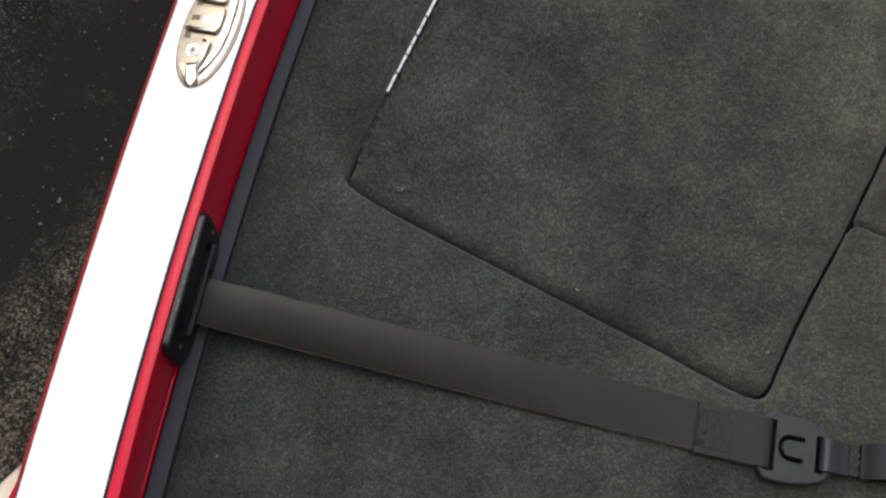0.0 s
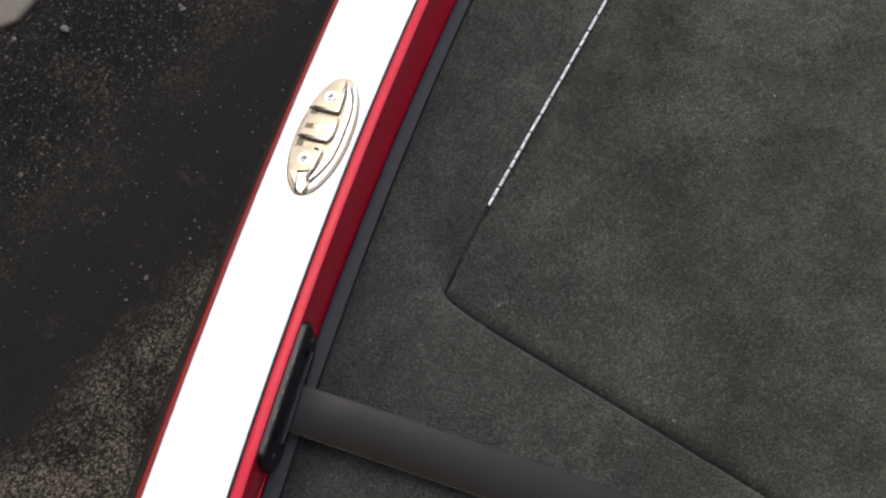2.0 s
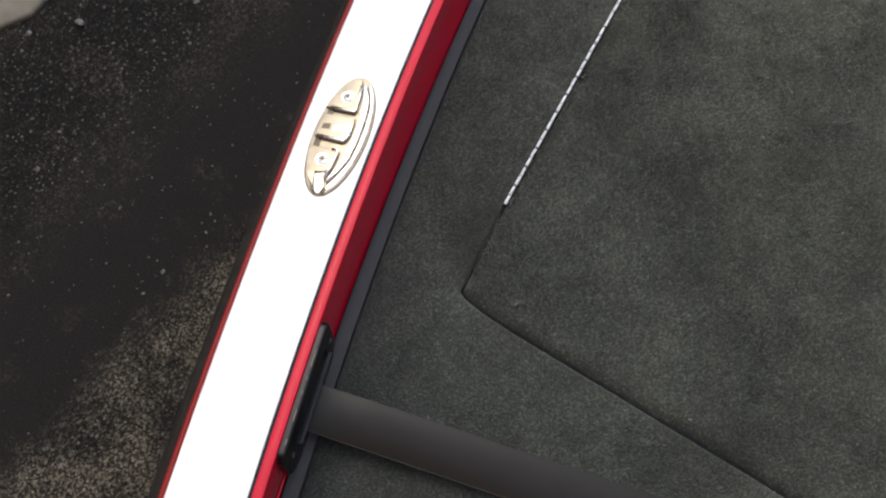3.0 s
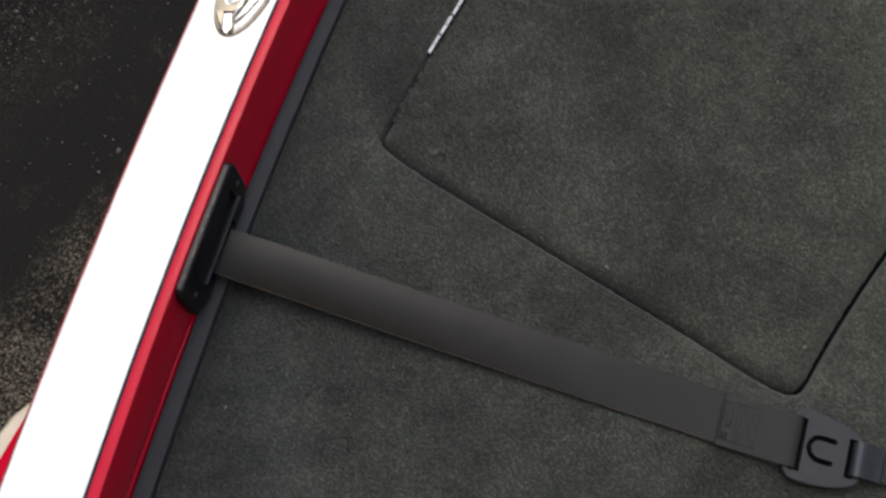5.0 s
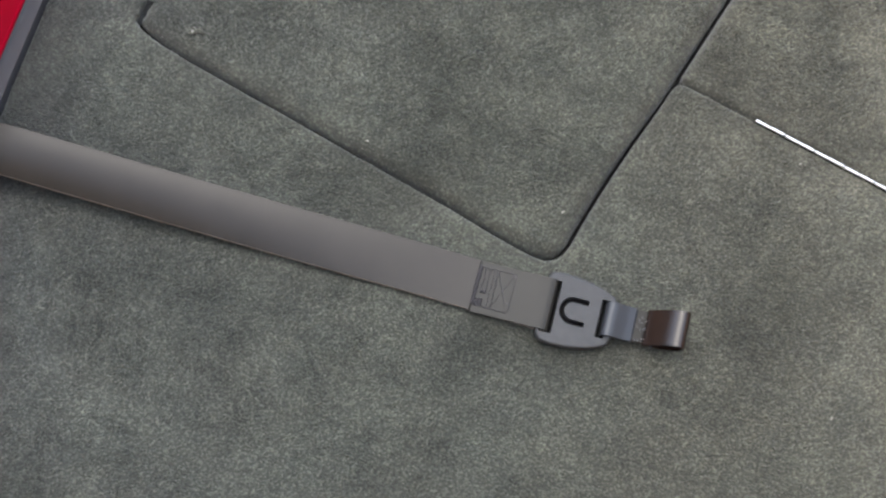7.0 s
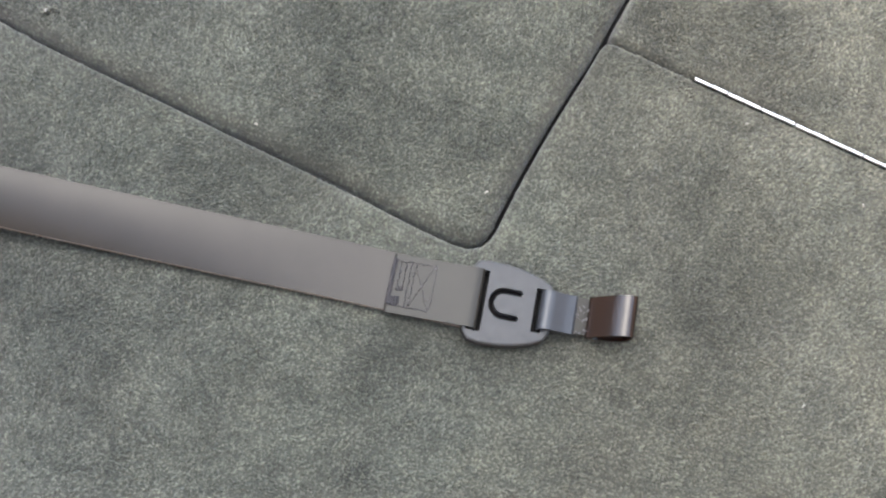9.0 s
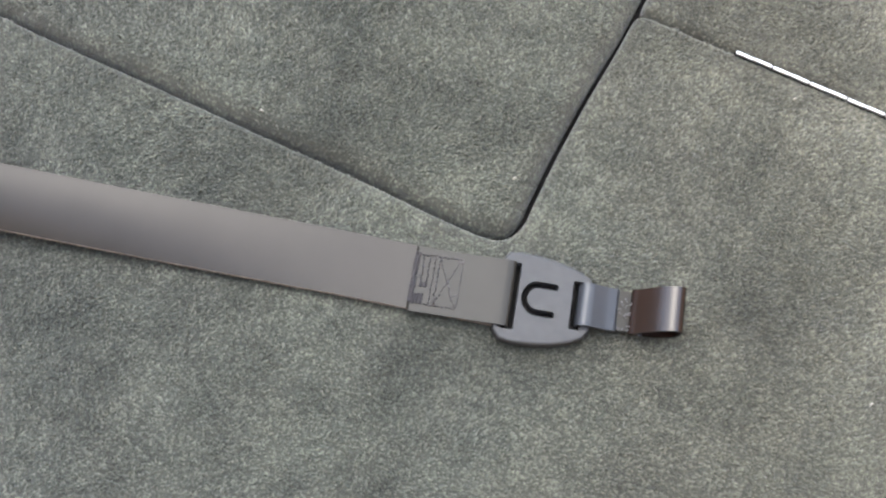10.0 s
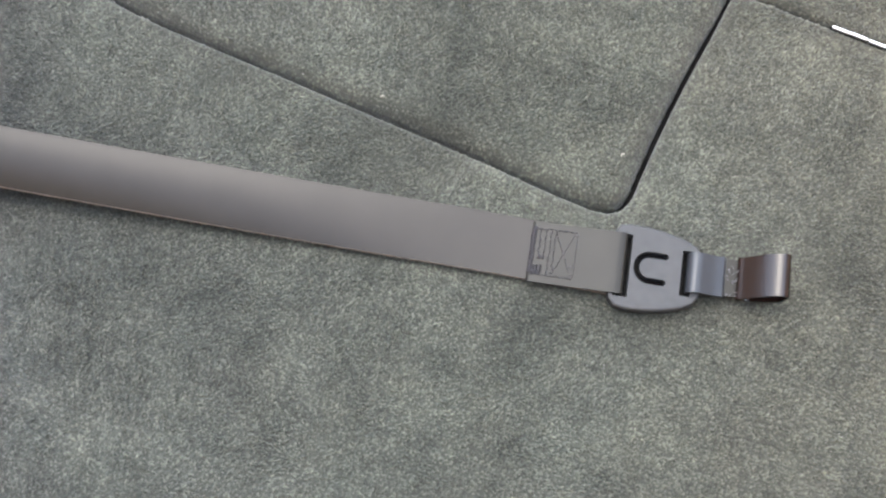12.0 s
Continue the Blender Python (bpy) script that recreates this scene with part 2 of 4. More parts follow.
def inset(poly, d):
    """The polygon moved inwards by d (counter-clockwise)."""
    out = []
    n = len(poly)
    for i in range(n):
        p0, p, p1 = Vector(poly[i - 1]), Vector(poly[i]), Vector(poly[(i + 1) % n])
        e0, e1 = (p - p0).normalized(), (p1 - p).normalized()
        n0, n1 = Vector((-e0.y, e0.x)), Vector((-e1.y, e1.x))
        k = n0 + n1
        k = k / max(0.3, (1 + n0.dot(n1)))
        q = p + k * d
        out.append((q.x, q.y))
    return out


def slab(poly, top, thick, r, steps=4):
    """A slab with this plan, rounded along its upper edge."""
    bm = bmesh.new()
    rings = [[(x, y, top - thick) for x, y in poly]]
    for k in range(steps + 1):
        a = math.pi / 2 * k / steps
        rings.append([(x, y, top - r + r * math.sin(a)) for x, y in inset(poly, r * (1 - math.cos(a)))])
    loft(bm, rings)
    return bm


def box(bm, x0, x1, y0, y1, z0, z1, m=None):
    vs = bmesh.ops.create_cube(bm, size=1)["verts"]
    for v in vs:
        v.co = Vector(((x0 + x1) / 2 + v.co.x * (x1 - x0), (y0 + y1) / 2 + v.co.y * (y1 - y0), (z0 + z1) / 2 + v.co.z * (z1 - z0)))
        if m is not None:
            v.co = m @ v.co
    return vs


def bevelled(bm, offset, segments=2):
    bmesh.ops.bevel(bm, geom=bm.edges[:], offset=offset, segments=segments, affect="EDGES", clamp_overlap=True)
    return bm


def tube(bm, pts, r, n=8, cap=True):
    """A round bar along points."""
    pts = [Vector(p) for p in pts]
    rings = []
    for i, p in enumerate(pts):
        d = (pts[min(i + 1, len(pts) - 1)] - pts[max(i - 1, 0)]).normalized()
        u = d.cross(Vector((0, 0, 1)))
        u = u.normalized() if u.length > 1e-4 else Vector((1, 0, 0))
        w = d.cross(u)
        rings.append([p + r * (math.cos(2 * math.pi * k / n) * u + math.sin(2 * math.pi * k / n) * w) for k in range(n)])
    loft(bm, rings, cap=cap)


def cut_out(ob, cutters):
    """Takes the cutters' volumes out of ob's mesh."""
    made = []
    for bm in cutters:
        me = bpy.data.meshes.new("cutter")
        bmesh.ops.recalc_face_normals(bm, faces=bm.faces[:])
        bm.to_mesh(me)
        bm.free()
        c = new("cutter", me)
        c.parent = ob.parent
        made.append(c)
        m = ob.modifiers.new("cut", "BOOLEAN")
        m.operation, m.object, m.solver = "DIFFERENCE", c, "EXACT"
    bpy.context.view_layer.update()
    done = bpy.data.meshes.new_from_object(ob.evaluated_get(bpy.context.evaluated_depsgraph_get()))
    ob.modifiers.clear()
    ob.data = done
    for c in made:
        bpy.data.objects.remove(c)


# ---- the plan ----
def rim(y):
    """x of the inner edge of the white gunwale at y."""
    return 0.0914 * y * y - 0.1555 * y - 0.1289


def sweep(section, y0, y1, n):
    """A strip along the gunwale: section(y) gives offsets from the rim and heights, as a closed ring."""
    bm = bmesh.new()
    rings = []
    for k in range(n + 1):
        y = y0 + (y1 - y0) * k / n
        rings.append([(rim(y) + s, y, z) for s, z in section(y)])
    loft(bm, rings)
    return bm


GROUND = -0.525
GAP = 0.0036
# the seam round the first lid, from its hinged corner along its lower edge and up its far side
SEAM = [(0.0, -0.0040), (0.0075, -0.0095), (0.023, -0.0142), (0.0414, -0.0181), (0.0769, -0.0239), (0.1115, -0.0285), (0.179, -0.0371), (0.2455, -0.0461), (0.3105, -0.0549), (0.374, -0.0634), (0.4054, -0.0685), (0.4365, -0.0732), (0.4600, -0.0756), (0.4715, -0.0752), (0.4805, -0.0710), (0.4858, -0.0630), (0.4886, -0.0530)]
SEAM += [(0.4961 +0.1631 * y +0.3817 * y * y, y) for y in (-0.035, -0.015, 0.005, 0.03, 0.055, 0.08, 0.105, 0.13)] + [(0.5271, 0.1499)] + [(0.7088, 1.15)]
LID_A = SEAM + [(0.0468, 1.15), (0.0010, 0.107)]
LID_B = [(0.5292, 0.1522), (1.15, 0.0676), (1.15, 1.15), (0.7111, 1.15)]

# ---- ground ----
bm = bmesh.new()
bmesh.ops.create_grid(bm, x_segments=40, y_segments=40, size=300)
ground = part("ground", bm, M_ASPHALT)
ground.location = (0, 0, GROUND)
tagged(ground, "dark worn asphalt with loose grit and a darker track", "ground", kind="structure")


def scatter_grit():
    rng = np.random.default_rng(5)
    base = np.array([(1, 0, 0), (-1, 0, 0), (0, 1, 0), (0, -1, 0), (0, 0, 1), (0, 0, -0.6)], float)
    tri = np.array([(0, 2, 4), (2, 1, 4), (1, 3, 4), (3, 0, 4), (2, 0, 5), (1, 2, 5), (3, 1, 5), (0, 3, 5)])
    n = 42000
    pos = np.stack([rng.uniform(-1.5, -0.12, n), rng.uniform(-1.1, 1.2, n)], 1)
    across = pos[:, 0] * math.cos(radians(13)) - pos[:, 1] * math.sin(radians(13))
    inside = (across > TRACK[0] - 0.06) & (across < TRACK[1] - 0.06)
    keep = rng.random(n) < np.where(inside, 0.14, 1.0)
    pos = pos[keep]
    n = len(pos)
    size = 0.0006 + 0.0021 * rng.random(n) ** 4 + 0.003 * (rng.random(n) > 0.997)
    a = rng.uniform(0, 6.283, n)
    jit = base[None] * rng.uniform(0.6, 1.3, (n, 6, 1)) * size[:, None, None]
    jit[:, :, 2] *= 0.7
    ca, sa = np.cos(a)[:, None], np.sin(a)[:, None]
    v = np.stack([jit[..., 0] * ca - jit[..., 1] * sa + pos[:, None, 0], jit[..., 0] * sa + jit[..., 1] * ca + pos[:, None, 1], jit[..., 2] + GROUND + size[:, None] * 0.3], 2)
    f = (tri[None] + 6 * np.arange(n)[:, None, None]).reshape(-1, 3)
    me = bpy.data.meshes.new("grit")
    me.from_pydata(v.reshape(-1, 3).tolist(), [], f.tolist())
    me.materials.append(M_STONE)
    tagged(new("grit", me), "loose pale grit lying on the asphalt", "grit", kind="stuff")


scatter_grit()

# single pebbles on the asphalt
def pebble(x, y, size, turn):
    bm = bmesh.new()
    bmesh.ops.create_icosphere(bm, subdivisions=2, radius=1)
    for q in bm.verts:
        k = 1 + 0.45 * (noise.noise(q.co * 1.3 + Vector((x * 40, y * 40, size * 900))))
        q.co = Vector((q.co.x * 1.15 * k, q.co.y * 0.85 * k, q.co.z * 0.7 * k)) * size
    ob = part("pebble", bm, M_PEBBLE)
    ob.matrix_world = pose(x, y, GROUND + 0.55 * size, 0, 0, turn)
    return tagged(ob, "small pale grey pebble lying on the asphalt", "pebble", "pebbles")


for k, (x, y, size) in enumerate(((-0.96, 0.366, 0.0085), (-0.787, 0.503, 0.0055), (-1.034, 0.305, 0.005), (-0.859, 0.151, 0.003), (-0.545, -0.001, 0.0036), (-0.518, 0.093, 0.0024), (-0.554, -0.049, 0.0026), (-0.515, 0.118, 0.0017), (-0.749, 0.416, 0.0032))):
    pebble(x, y, size, 67 * k)

# a concrete apron beyond the asphalt
bm = slab(rounded([(-2.2, -0.05), (-1.10, 0.27), (-1.05, 0.34), (-1.0, 1.2), (-2.2, 1.2)], 0.02), 0.012, 0.03, 0.008)
apron = part("concrete_slab", bm, M_PALE)
apron.location = (0, 0, GROUND)
tagged(apron, "pale weathered concrete slab edge beside the asphalt", "slab")

# unseen plain brown walls added on three sides to block sky and tint reflections
M_BLOCKER = plain("brown_blocker", (0.40, 0.28, 0.18), (0.50, 0.355, 0.235), 0.8, scale=6)
for name, x0, x1, y0, y1, high in (("blocker_south", -4.5, 3.8, -2.6, -2.45, 5.6), ("blocker_east", 3.8, 3.95, -2.6, 6.0, 4.4), ("blocker_west", -4.65, -4.5, -2.6, 6.0, 3.4)):
    bm = bmesh.new()
    box(bm, x0, x1, y0, y1, GROUND, GROUND + high)
    tagged(part(name, bm, M_BLOCKER), "unseen brown wall added to block and tint light", "wall", kind="structure")

# ---- hull ----
boat = thing("boat_hull", "red and white glossy fibreglass boat hull with a white gunwale", "boat")


def bulge(y):
    """How far the hull flares out towards its beam."""
    return 0.2 * max(0.0, -0.40 - y)


Y0, Y1 = -1.2, 1.2


def outer(y):
    """Offset of the outer edge of the white."""
    return -0.0831 - 0.018 * y - 0.0253 * y * y


def foot(y):
    """Offset of the foot of the red wall."""
    return 0.0145 + 0.016 * y


def lip(y):
    """The red foot turns out into a thin lip towards the stern."""
    return 0.0002 + 0.0016 * min(1.0, max(0.0, (-0.23 - y) / 0.03))


part("gunwale_top", sweep(lambda y: [(outer(y) + 0.002, 0.066), (outer(y) + 0.0012, 0.0800), (outer(y) + 0.0024, 0.0842), (outer(y) + 0.007, 0.0858), (-0.05, 0.0882), (-0.025, 0.0898), (-0.004, 0.0912), (-0.0010, 0.0905), (-0.0010, 0.066)], Y0, Y1, 60), M_WHITE, boat, "glossy white gunwale top", True)
part("pinstripe", sweep(lambda y: [(-0.0010, 0.066), (-0.0010, 0.0921), (0.0022, 0.0921), (0.0022, 0.066)], Y0, Y1, 60), M_STRIPE, boat, "dark seam between the white and the red")
part("inner_rim", sweep(lambda y: [(0.0022, 0.066), (0.0022, 0.0918), (0.0023, 0.0923), (0.0028, 0.0925), (0.0070, 0.0925), (0.0118, 0.0925), (0.0123, 0.0923), (0.0125, 0.0918), (0.0126, 0.0900), (0.0120, 0.066), (0.0122, 0.040), (foot(y) - lip(y), 0.0122), (foot(y) - 0.85 * lip(y), 0.0112), (foot(y) - 0.1 * lip(y), 0.0109), (foot(y) + 0.0002, 0.0104), (foot(y) + 0.0002, 0.008), (foot(y) + 0.001, -0.03), (0.0, -0.03)], Y0, Y1, 160), M_RED, boat, "glossy red inner rim with a flat top", 24.0)
part("hull_side", sweep(lambda y: [(outer(y) + 0.003, 0.060), (outer(y) - 0.0085, 0.0580), (outer(y) - 0.0110 - bulge(y), 0.0570), (outer(y) - 0.0125 - bulge(y), 0.0530), (outer(y) - 0.0145 - bulge(y), 0.032), (outer(y) - 0.0175 - bulge(y), 0.020), (outer(y) - 0.0195 - bulge(y), 0.008), (outer(y) - 0.026 - bulge(y), -0.05), (outer(y) - 0.024 - bulge(y), -0.10), (outer(y) + 0.02, -0.12), (outer(y) + 0.03, -0.06), (-0.03, 0.06)], Y0, Y1, 120), M_RED, boat, "glossy red outer side", True)
# edge strip in a darker red than the hull side
part("edge_strip", sweep(lambda y: [(outer(y) + 0.002, 0.058), (outer(y) + 0.002, 0.0705), (outer(y) - 0.0010, 0.0712), (outer(y) - 0.0042, 0.0690), (outer(y) - 0.0060, 0.0645), (outer(y) - 0.0066, 0.0660), (outer(y) - 0.0098, 0.0640), (outer(y) - 0.0116, 0.0590), (outer(y) - 0.0100, 0.0560)], Y0, Y1, 60), M_DARK_RED, boat, "dark red grooved edge strip", True)
# black band added outside the edge strip
part("side_band", sweep(lambda y: [(outer(y) - 0.024 - bulge(y), -0.045), (outer(y) - 0.052 - bulge(y), -0.048), (outer(y) - 0.060 - bulge(y), -0.056), (outer(y) - 0.060 - bulge(y), -0.075), (outer(y) - 0.024 - bulge(y), -0.085)], -0.372, Y1, 40), M_SIDE_BAND, boat, "wide black band along the hull side", True)


def bottom_rings():
    for k in range(25):
        y = Y0 + (Y1 - Y0) * k / 24
        x0 = rim(y) + outer(y) - 0.020
        yield [(x0 + 0.004, y, -0.030), (x0 + 0.010, y, -0.16), (0.22, y, -0.44), (0.52, y, GROUND), (0.82, y, -0.44), (1.19, y, -0.16), (1.20, y, -0.030), (1.185, y, -0.030), (1.17, y, -0.055), (x0 + 0.06, y, -0.055)]


bm = bmesh.new()
loft(bm, list(bottom_rings()))
part("hull_bottom", bm, M_RED, boat, "plain red vee bottom resting on the ground")

# trailer fender under the flare of the hull
fender = thing("trailer_fender", "beige painted trailer fender beside the hull", "fender")
plan = rounded([(-0.160, -0.392), (-0.170, -0.416), (-0.182, -0.50), (-0.215, -0.70), (-0.215, -1.15), (-0.04, -1.15), (-0.128, -0.50), (-0.140, -0.395)], [0.003, 0.01, 0.03, 0.05, 0.02, 0.02, 0.02, 0.002])
part("fender_skin", slab(plan, 0.028, 0.030, 0.008), M_FENDER, fender, "beige painted top", True)
for y0 in (-1.08, -0.56):
    bm = bmesh.new()
    box(bm, -0.185, -0.165, y0, y0 + 0.03, GROUND, 0.0)
    part("fender_bracket", bevelled(bm, 0.002), M_BLACK, fender)

# ---- deck ----
def carpet_edge(y):
    return 0.0316 + 0.014 * y


deck_outer = [(rim(y) + carpet_edge(y), y) for y in np.linspace(1.15, -1.15, 41)]
seam_out = inset(LID_A, -GAP / 2)
hole = [(1.15, -1.15), (1.15, 0.0676 - 0.0006), (0.5285, 0.1520 - 0.0005), *seam_out[len(SEAM) - 4::-1], seam_out[-1], (0.0455, 1.15)]
deck_poly = deck_outer + hole
nd = len(deck_outer)
deck_poly = rounded(deck_poly, [0.0] * (nd + 2) + [0.012] + [0.0] * (len(hole) - 3))
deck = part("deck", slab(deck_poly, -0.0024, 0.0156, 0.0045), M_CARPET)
tagged(deck, "deck covered in dark grey-green carpet", "deck", kind="structure")

# near-black sheet below the deck paints the shade in the seams
bm = bmesh.new()
for y0 in np.arange(-1.2, 1.2, 0.1):
    box(bm, rim(y0) + 0.03, 1.15, y0, y0 + 0.1, -0.05, -0.019)
tagged(part("underdeck", bm, M_DARK), "near-black sheet for the shade in the hatch gaps", "floor", kind="structure")


# grey vinyl edging between the carpet and the red wall
def edging_section(y):
    f, c = foot(y), carpet_edge(y)
    return [(f + 0.002, -0.03), (f + 0.002, 0.0078), (f + 0.0034, 0.0066), (f + 0.0056, 0.0056), (c - 0.0022, 0.0046), (c - 0.0008, 0.0042), (c - 0.0003, 0.0030), (c - 0.0003, -0.03)]


edging = part("edging", sweep(edging_section, -1.15, 1.15, 60), M_TRIM, None, "", 30.0)
tagged(edging, "flat dark grey vinyl edging strip along the carpet", "trim", kind="structure")


# ---- carpet pile ----
def poly_distance(P, poly):
    """Signed distance from points to a polygon, positive inside, and the inward direction."""
    best = np.full(len(P), 1e9)
    inside = np.zeros(len(P), bool)
    n = len(poly)
    for i in range(n):
        a, b = np.array(poly[i]), np.array(poly[(i + 1) % n])
        e = b - a
        f = np.clip(((P - a) @ e) / max(e @ e, 1e-12), 0, 1)
        best = np.minimum(best, np.hypot(*(P - a - f[:, None] * e).T))
        cross = ((a[1] > P[:, 1]) != (b[1] > P[:, 1]))
        with np.errstate(divide="ignore", invalid="ignore"):
            xs = (b[0] - a[0]) * (P[:, 1] - a[1]) / (b[1] - a[1]) + a[0]
        inside ^= cross & (P[:, 0] < xs)
    return np.where(inside, best, -best)


def smooth_field(P, seed, cell):
    rng = np.random.default_rng(seed)
    g = rng.standard_normal((64, 64))
    q = P / cell
    i = np.floor(q).astype(int)
    f = q - i
    f = f * f * (3 - 2 * f)
    a = g[i[:, 0] % 64, i[:, 1] % 64]
    b = g[(i[:, 0] + 1) % 64, i[:, 1] % 64]
    c = g[i[:, 0] % 64, (i[:, 1] + 1) % 64]
    d = g[(i[:, 0] + 1) % 64, (i[:, 1] + 1) % 64]
    return (a * (1 - f[:, 0]) + b * f[:, 0]) * (1 - f[:, 1]) + (c * (1 - f[:, 0]) + d * f[:, 0]) * f[:, 1]


PITCH = 0.0022


def pile(parent, poly, seed, window=(-0.25, 0.86, -0.56, 0.72), top=-0.002, r=0.006, tight=-9.0, bald=0.0):
    """Tufts standing on a carpeted slab, each a small leaning spike."""
    rng = np.random.default_rng(seed)
    xs = np.array([p[0] for p in poly])
    ys = np.array([p[1] for p in poly])
    x0, x1 = max(window[0], xs.min()), min(window[1], xs.max())
    y0, y1 = max(window[2], ys.min()), min(window[3], ys.max())
    X, Y = np.meshgrid(np.arange(x0, x1, PITCH), np.arange(y0, y1, PITCH))
    P = np.stack([X.ravel(), Y.ravel()], 1)
    P += rng.uniform(-0.5, 0.5, P.shape) * PITCH
    d = poly_distance(P, poly)
    keep = d > 0.0008
    # pile thinned at rolled edges; the dark backing stands in for shade
    if bald:
        worn = (d - 0.0008) / bald
        keep &= (rng.random(len(d)) < np.clip(worn, 0.6, 1)) | ((P[:, 1] > tight) & (P[:, 0] < 0.06))
    P, d = P[keep], d[keep]
    # more tufts where the carpet rolls over, so that it stays covered
    for extra in range(2):
        near = d < r * (0.22 - 0.08 * extra)
        if tight > -1:
            near &= ~((P[:, 1] > tight) & (P[:, 0] < 0.06))
        Q = P[near] + rng.uniform(-0.5, 0.5, (int(near.sum()), 2)) * PITCH
        dq = poly_distance(Q, poly)
        P, d = np.concatenate([P, Q[dq > 0.0002]]), np.concatenate([d, dq[dq > 0.0002]])
    n = len(P)
    q = np.clip(r - d, 0, r)
    z = np.maximum(top - (r - np.sqrt(np.maximum(r * r - q * q, 0))), top - 0.015)
    # past this line the hinged edge hardly rolls over
    z = np.where((P[:, 1] > tight) & (P[:, 0] < 0.06) & (tight > -1), top - 0.12 * (top - z), z)
    lean = np.stack([smooth_field(P, seed + 1, 0.07), smooth_field(P, seed + 2, 0.07)], 1) * 0.0005
    lean += np.stack([smooth_field(P, seed + 3, 0.012), smooth_field(P, seed + 4, 0.012)], 1) * 0.00025
    lean += rng.normal(0, 0.0008, (n, 2))
    # the nap lies away from the gunwale
    lean += np.array([0.0006, 0.0003])
    # on the roll the tufts stand square to it
    away = np.zeros((n, 2))
    roll = d < r
    step = 0.0004
    for k in range(2):
        shift = np.zeros(2)
        shift[k] = step
        away[roll, k] = (d[roll] - poly_distance(P[roll] + shift, poly)) / step
    tip = q / r
    if tight > -1:
        tip = np.where((P[:, 1] > tight) & (P[:, 0] < 0.06), 0.0, tip)
    h = rng.uniform(0.0012, 0.0026, n) * (1 - 0.82 * tip) * (1 + 0.20 * smooth_field(P, seed + 5, 0.009).clip(-1.2, 1.2))
    w = rng.uniform(0.0009, 0.0019, n) * (1 - 0.15 * tip)
    a = rng.uniform(0, 6.283, n)
    v = np.zeros((n, 4, 3))
    for k in range(3):
        foot_x, foot_y = w * np.cos(a + 2.0944 * k), w * np.sin(a + 2.0944 * k)
        v[:, k, 0] = P[:, 0] + foot_x
        v[:, k, 1] = P[:, 1] + foot_y
        # the foot follows the slope of the roll
        qk = np.clip(r - d + foot_x * away[:, 0] + foot_y * away[:, 1], 0, 0.97 * r)
        fall = np.sqrt(np.maximum(r * r - qk * qk, 0)) - np.sqrt(np.maximum(r * r - np.minimum(q, 0.97 * r) ** 2, 0))
        v[:, k, 2] = z - 0.0004 + np.where(tip > 0, np.clip(fall, -0.003, 0.003), 0.0)
    v[:, 3, :2] = P + lean * (1 - 0.6 * tip)[:, None] + away * (0.7 * tip * h)[:, None]
    v[:, 3, 2] = z + h * np.sqrt(1 - 0.8 * tip * tip)
    f = (np.array([(0, 1, 3), (1, 2, 3), (2, 0, 3)])[None] + 4 * np.arange(n)[:, None, None]).reshape(-1)
    me = bpy.data.meshes.new("nap")
    me.vertices.add(4 * n)
    me.vertices.foreach_set("co", v.ravel())
    me.loops.add(len(f))
    me.loops.foreach_set("vertex_index", f.astype(np.int32))
    me.polygons.add(3 * n)
    me.polygons.foreach_set("loop_start", np.arange(0, 9 * n, 3, dtype=np.int32))
    me.update(calc_edges=True)
    me.materials.append(M_PILE)
    ob = new("nap", me)
    ob.parent = parent
    return tagged(ob, "short grey-green cut-pile nap", kind="stuff")


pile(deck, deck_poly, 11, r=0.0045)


# ---- hatch lids ----
def hinge_parts(lid, start, along, count, pitch, r, gap):
    """A piano hinge: a hidden leaf, a pin and one knuckle after another."""
    start, along = Vector(start), Vector(along).normalized()
    ang = math.atan2(along.y, along.x)
    place = Matrix.Translation(start) @ Matrix.Rotation(ang, 4, "Z")
    bm = bmesh.new()
    # leaf and pin near black, so the notches between knuckles look shaded
    box(bm, 0, count * pitch, -0.0012, 0.0012, -0.0046, -0.0034)
    tube(bm, [(0.0, 0, -0.0010), (count * pitch, 0, -0.0010)], 0.0005, 6)
    hinge = part("hinge", bm, M_DARK, lid, "piano hinge with a pin darkened for shade and pale knuckles")
    hinge.matrix_basis = place
    made = []
    for g0, g1 in ((gap, 0.5 * gap), (0.4 * gap, gap)):
        bm = bmesh.new()
        tube(bm, [(g0, 0, 0), (g0 + 0.0003, 0, 0), (pitch - g1 - 0.0003, 0, 0), (pitch - g1, 0, 0)], r, 8)
        made.append(bm)
    first = part("knuckle", made[0], M_ALU, hinge, "pale aluminium knuckle")
    second = part("knuckle", made[1], M_ALU, hinge, "pale aluminium knuckle")
    second.location = (pitch, 0.0003, 0.0001)
    for k in range(2, count):
        ob = new("knuckle", (first, second)[k % 2].data)
        ob.parent = hinge
        ob.location = (k * pitch, 0.0002 * (k % 2), 0.0001 * (k % 3))


lid_a = thing("hatch_lid", "carpeted hatch lid hinged along the gunwale side", "hatch lid", group="hatch lids")
poly_a = inset(LID_A, GAP / 2 + 0.0006)
# the hinged edge closes tight against the deck
poly_a[0] = (poly_a[0][0] - 0.0032, poly_a[0][1])
poly_a[-1] = (poly_a[-1][0] - 0.0033, poly_a[-1][1])
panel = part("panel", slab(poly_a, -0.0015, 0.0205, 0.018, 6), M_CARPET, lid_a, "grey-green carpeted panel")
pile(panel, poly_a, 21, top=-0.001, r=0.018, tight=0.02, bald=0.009)
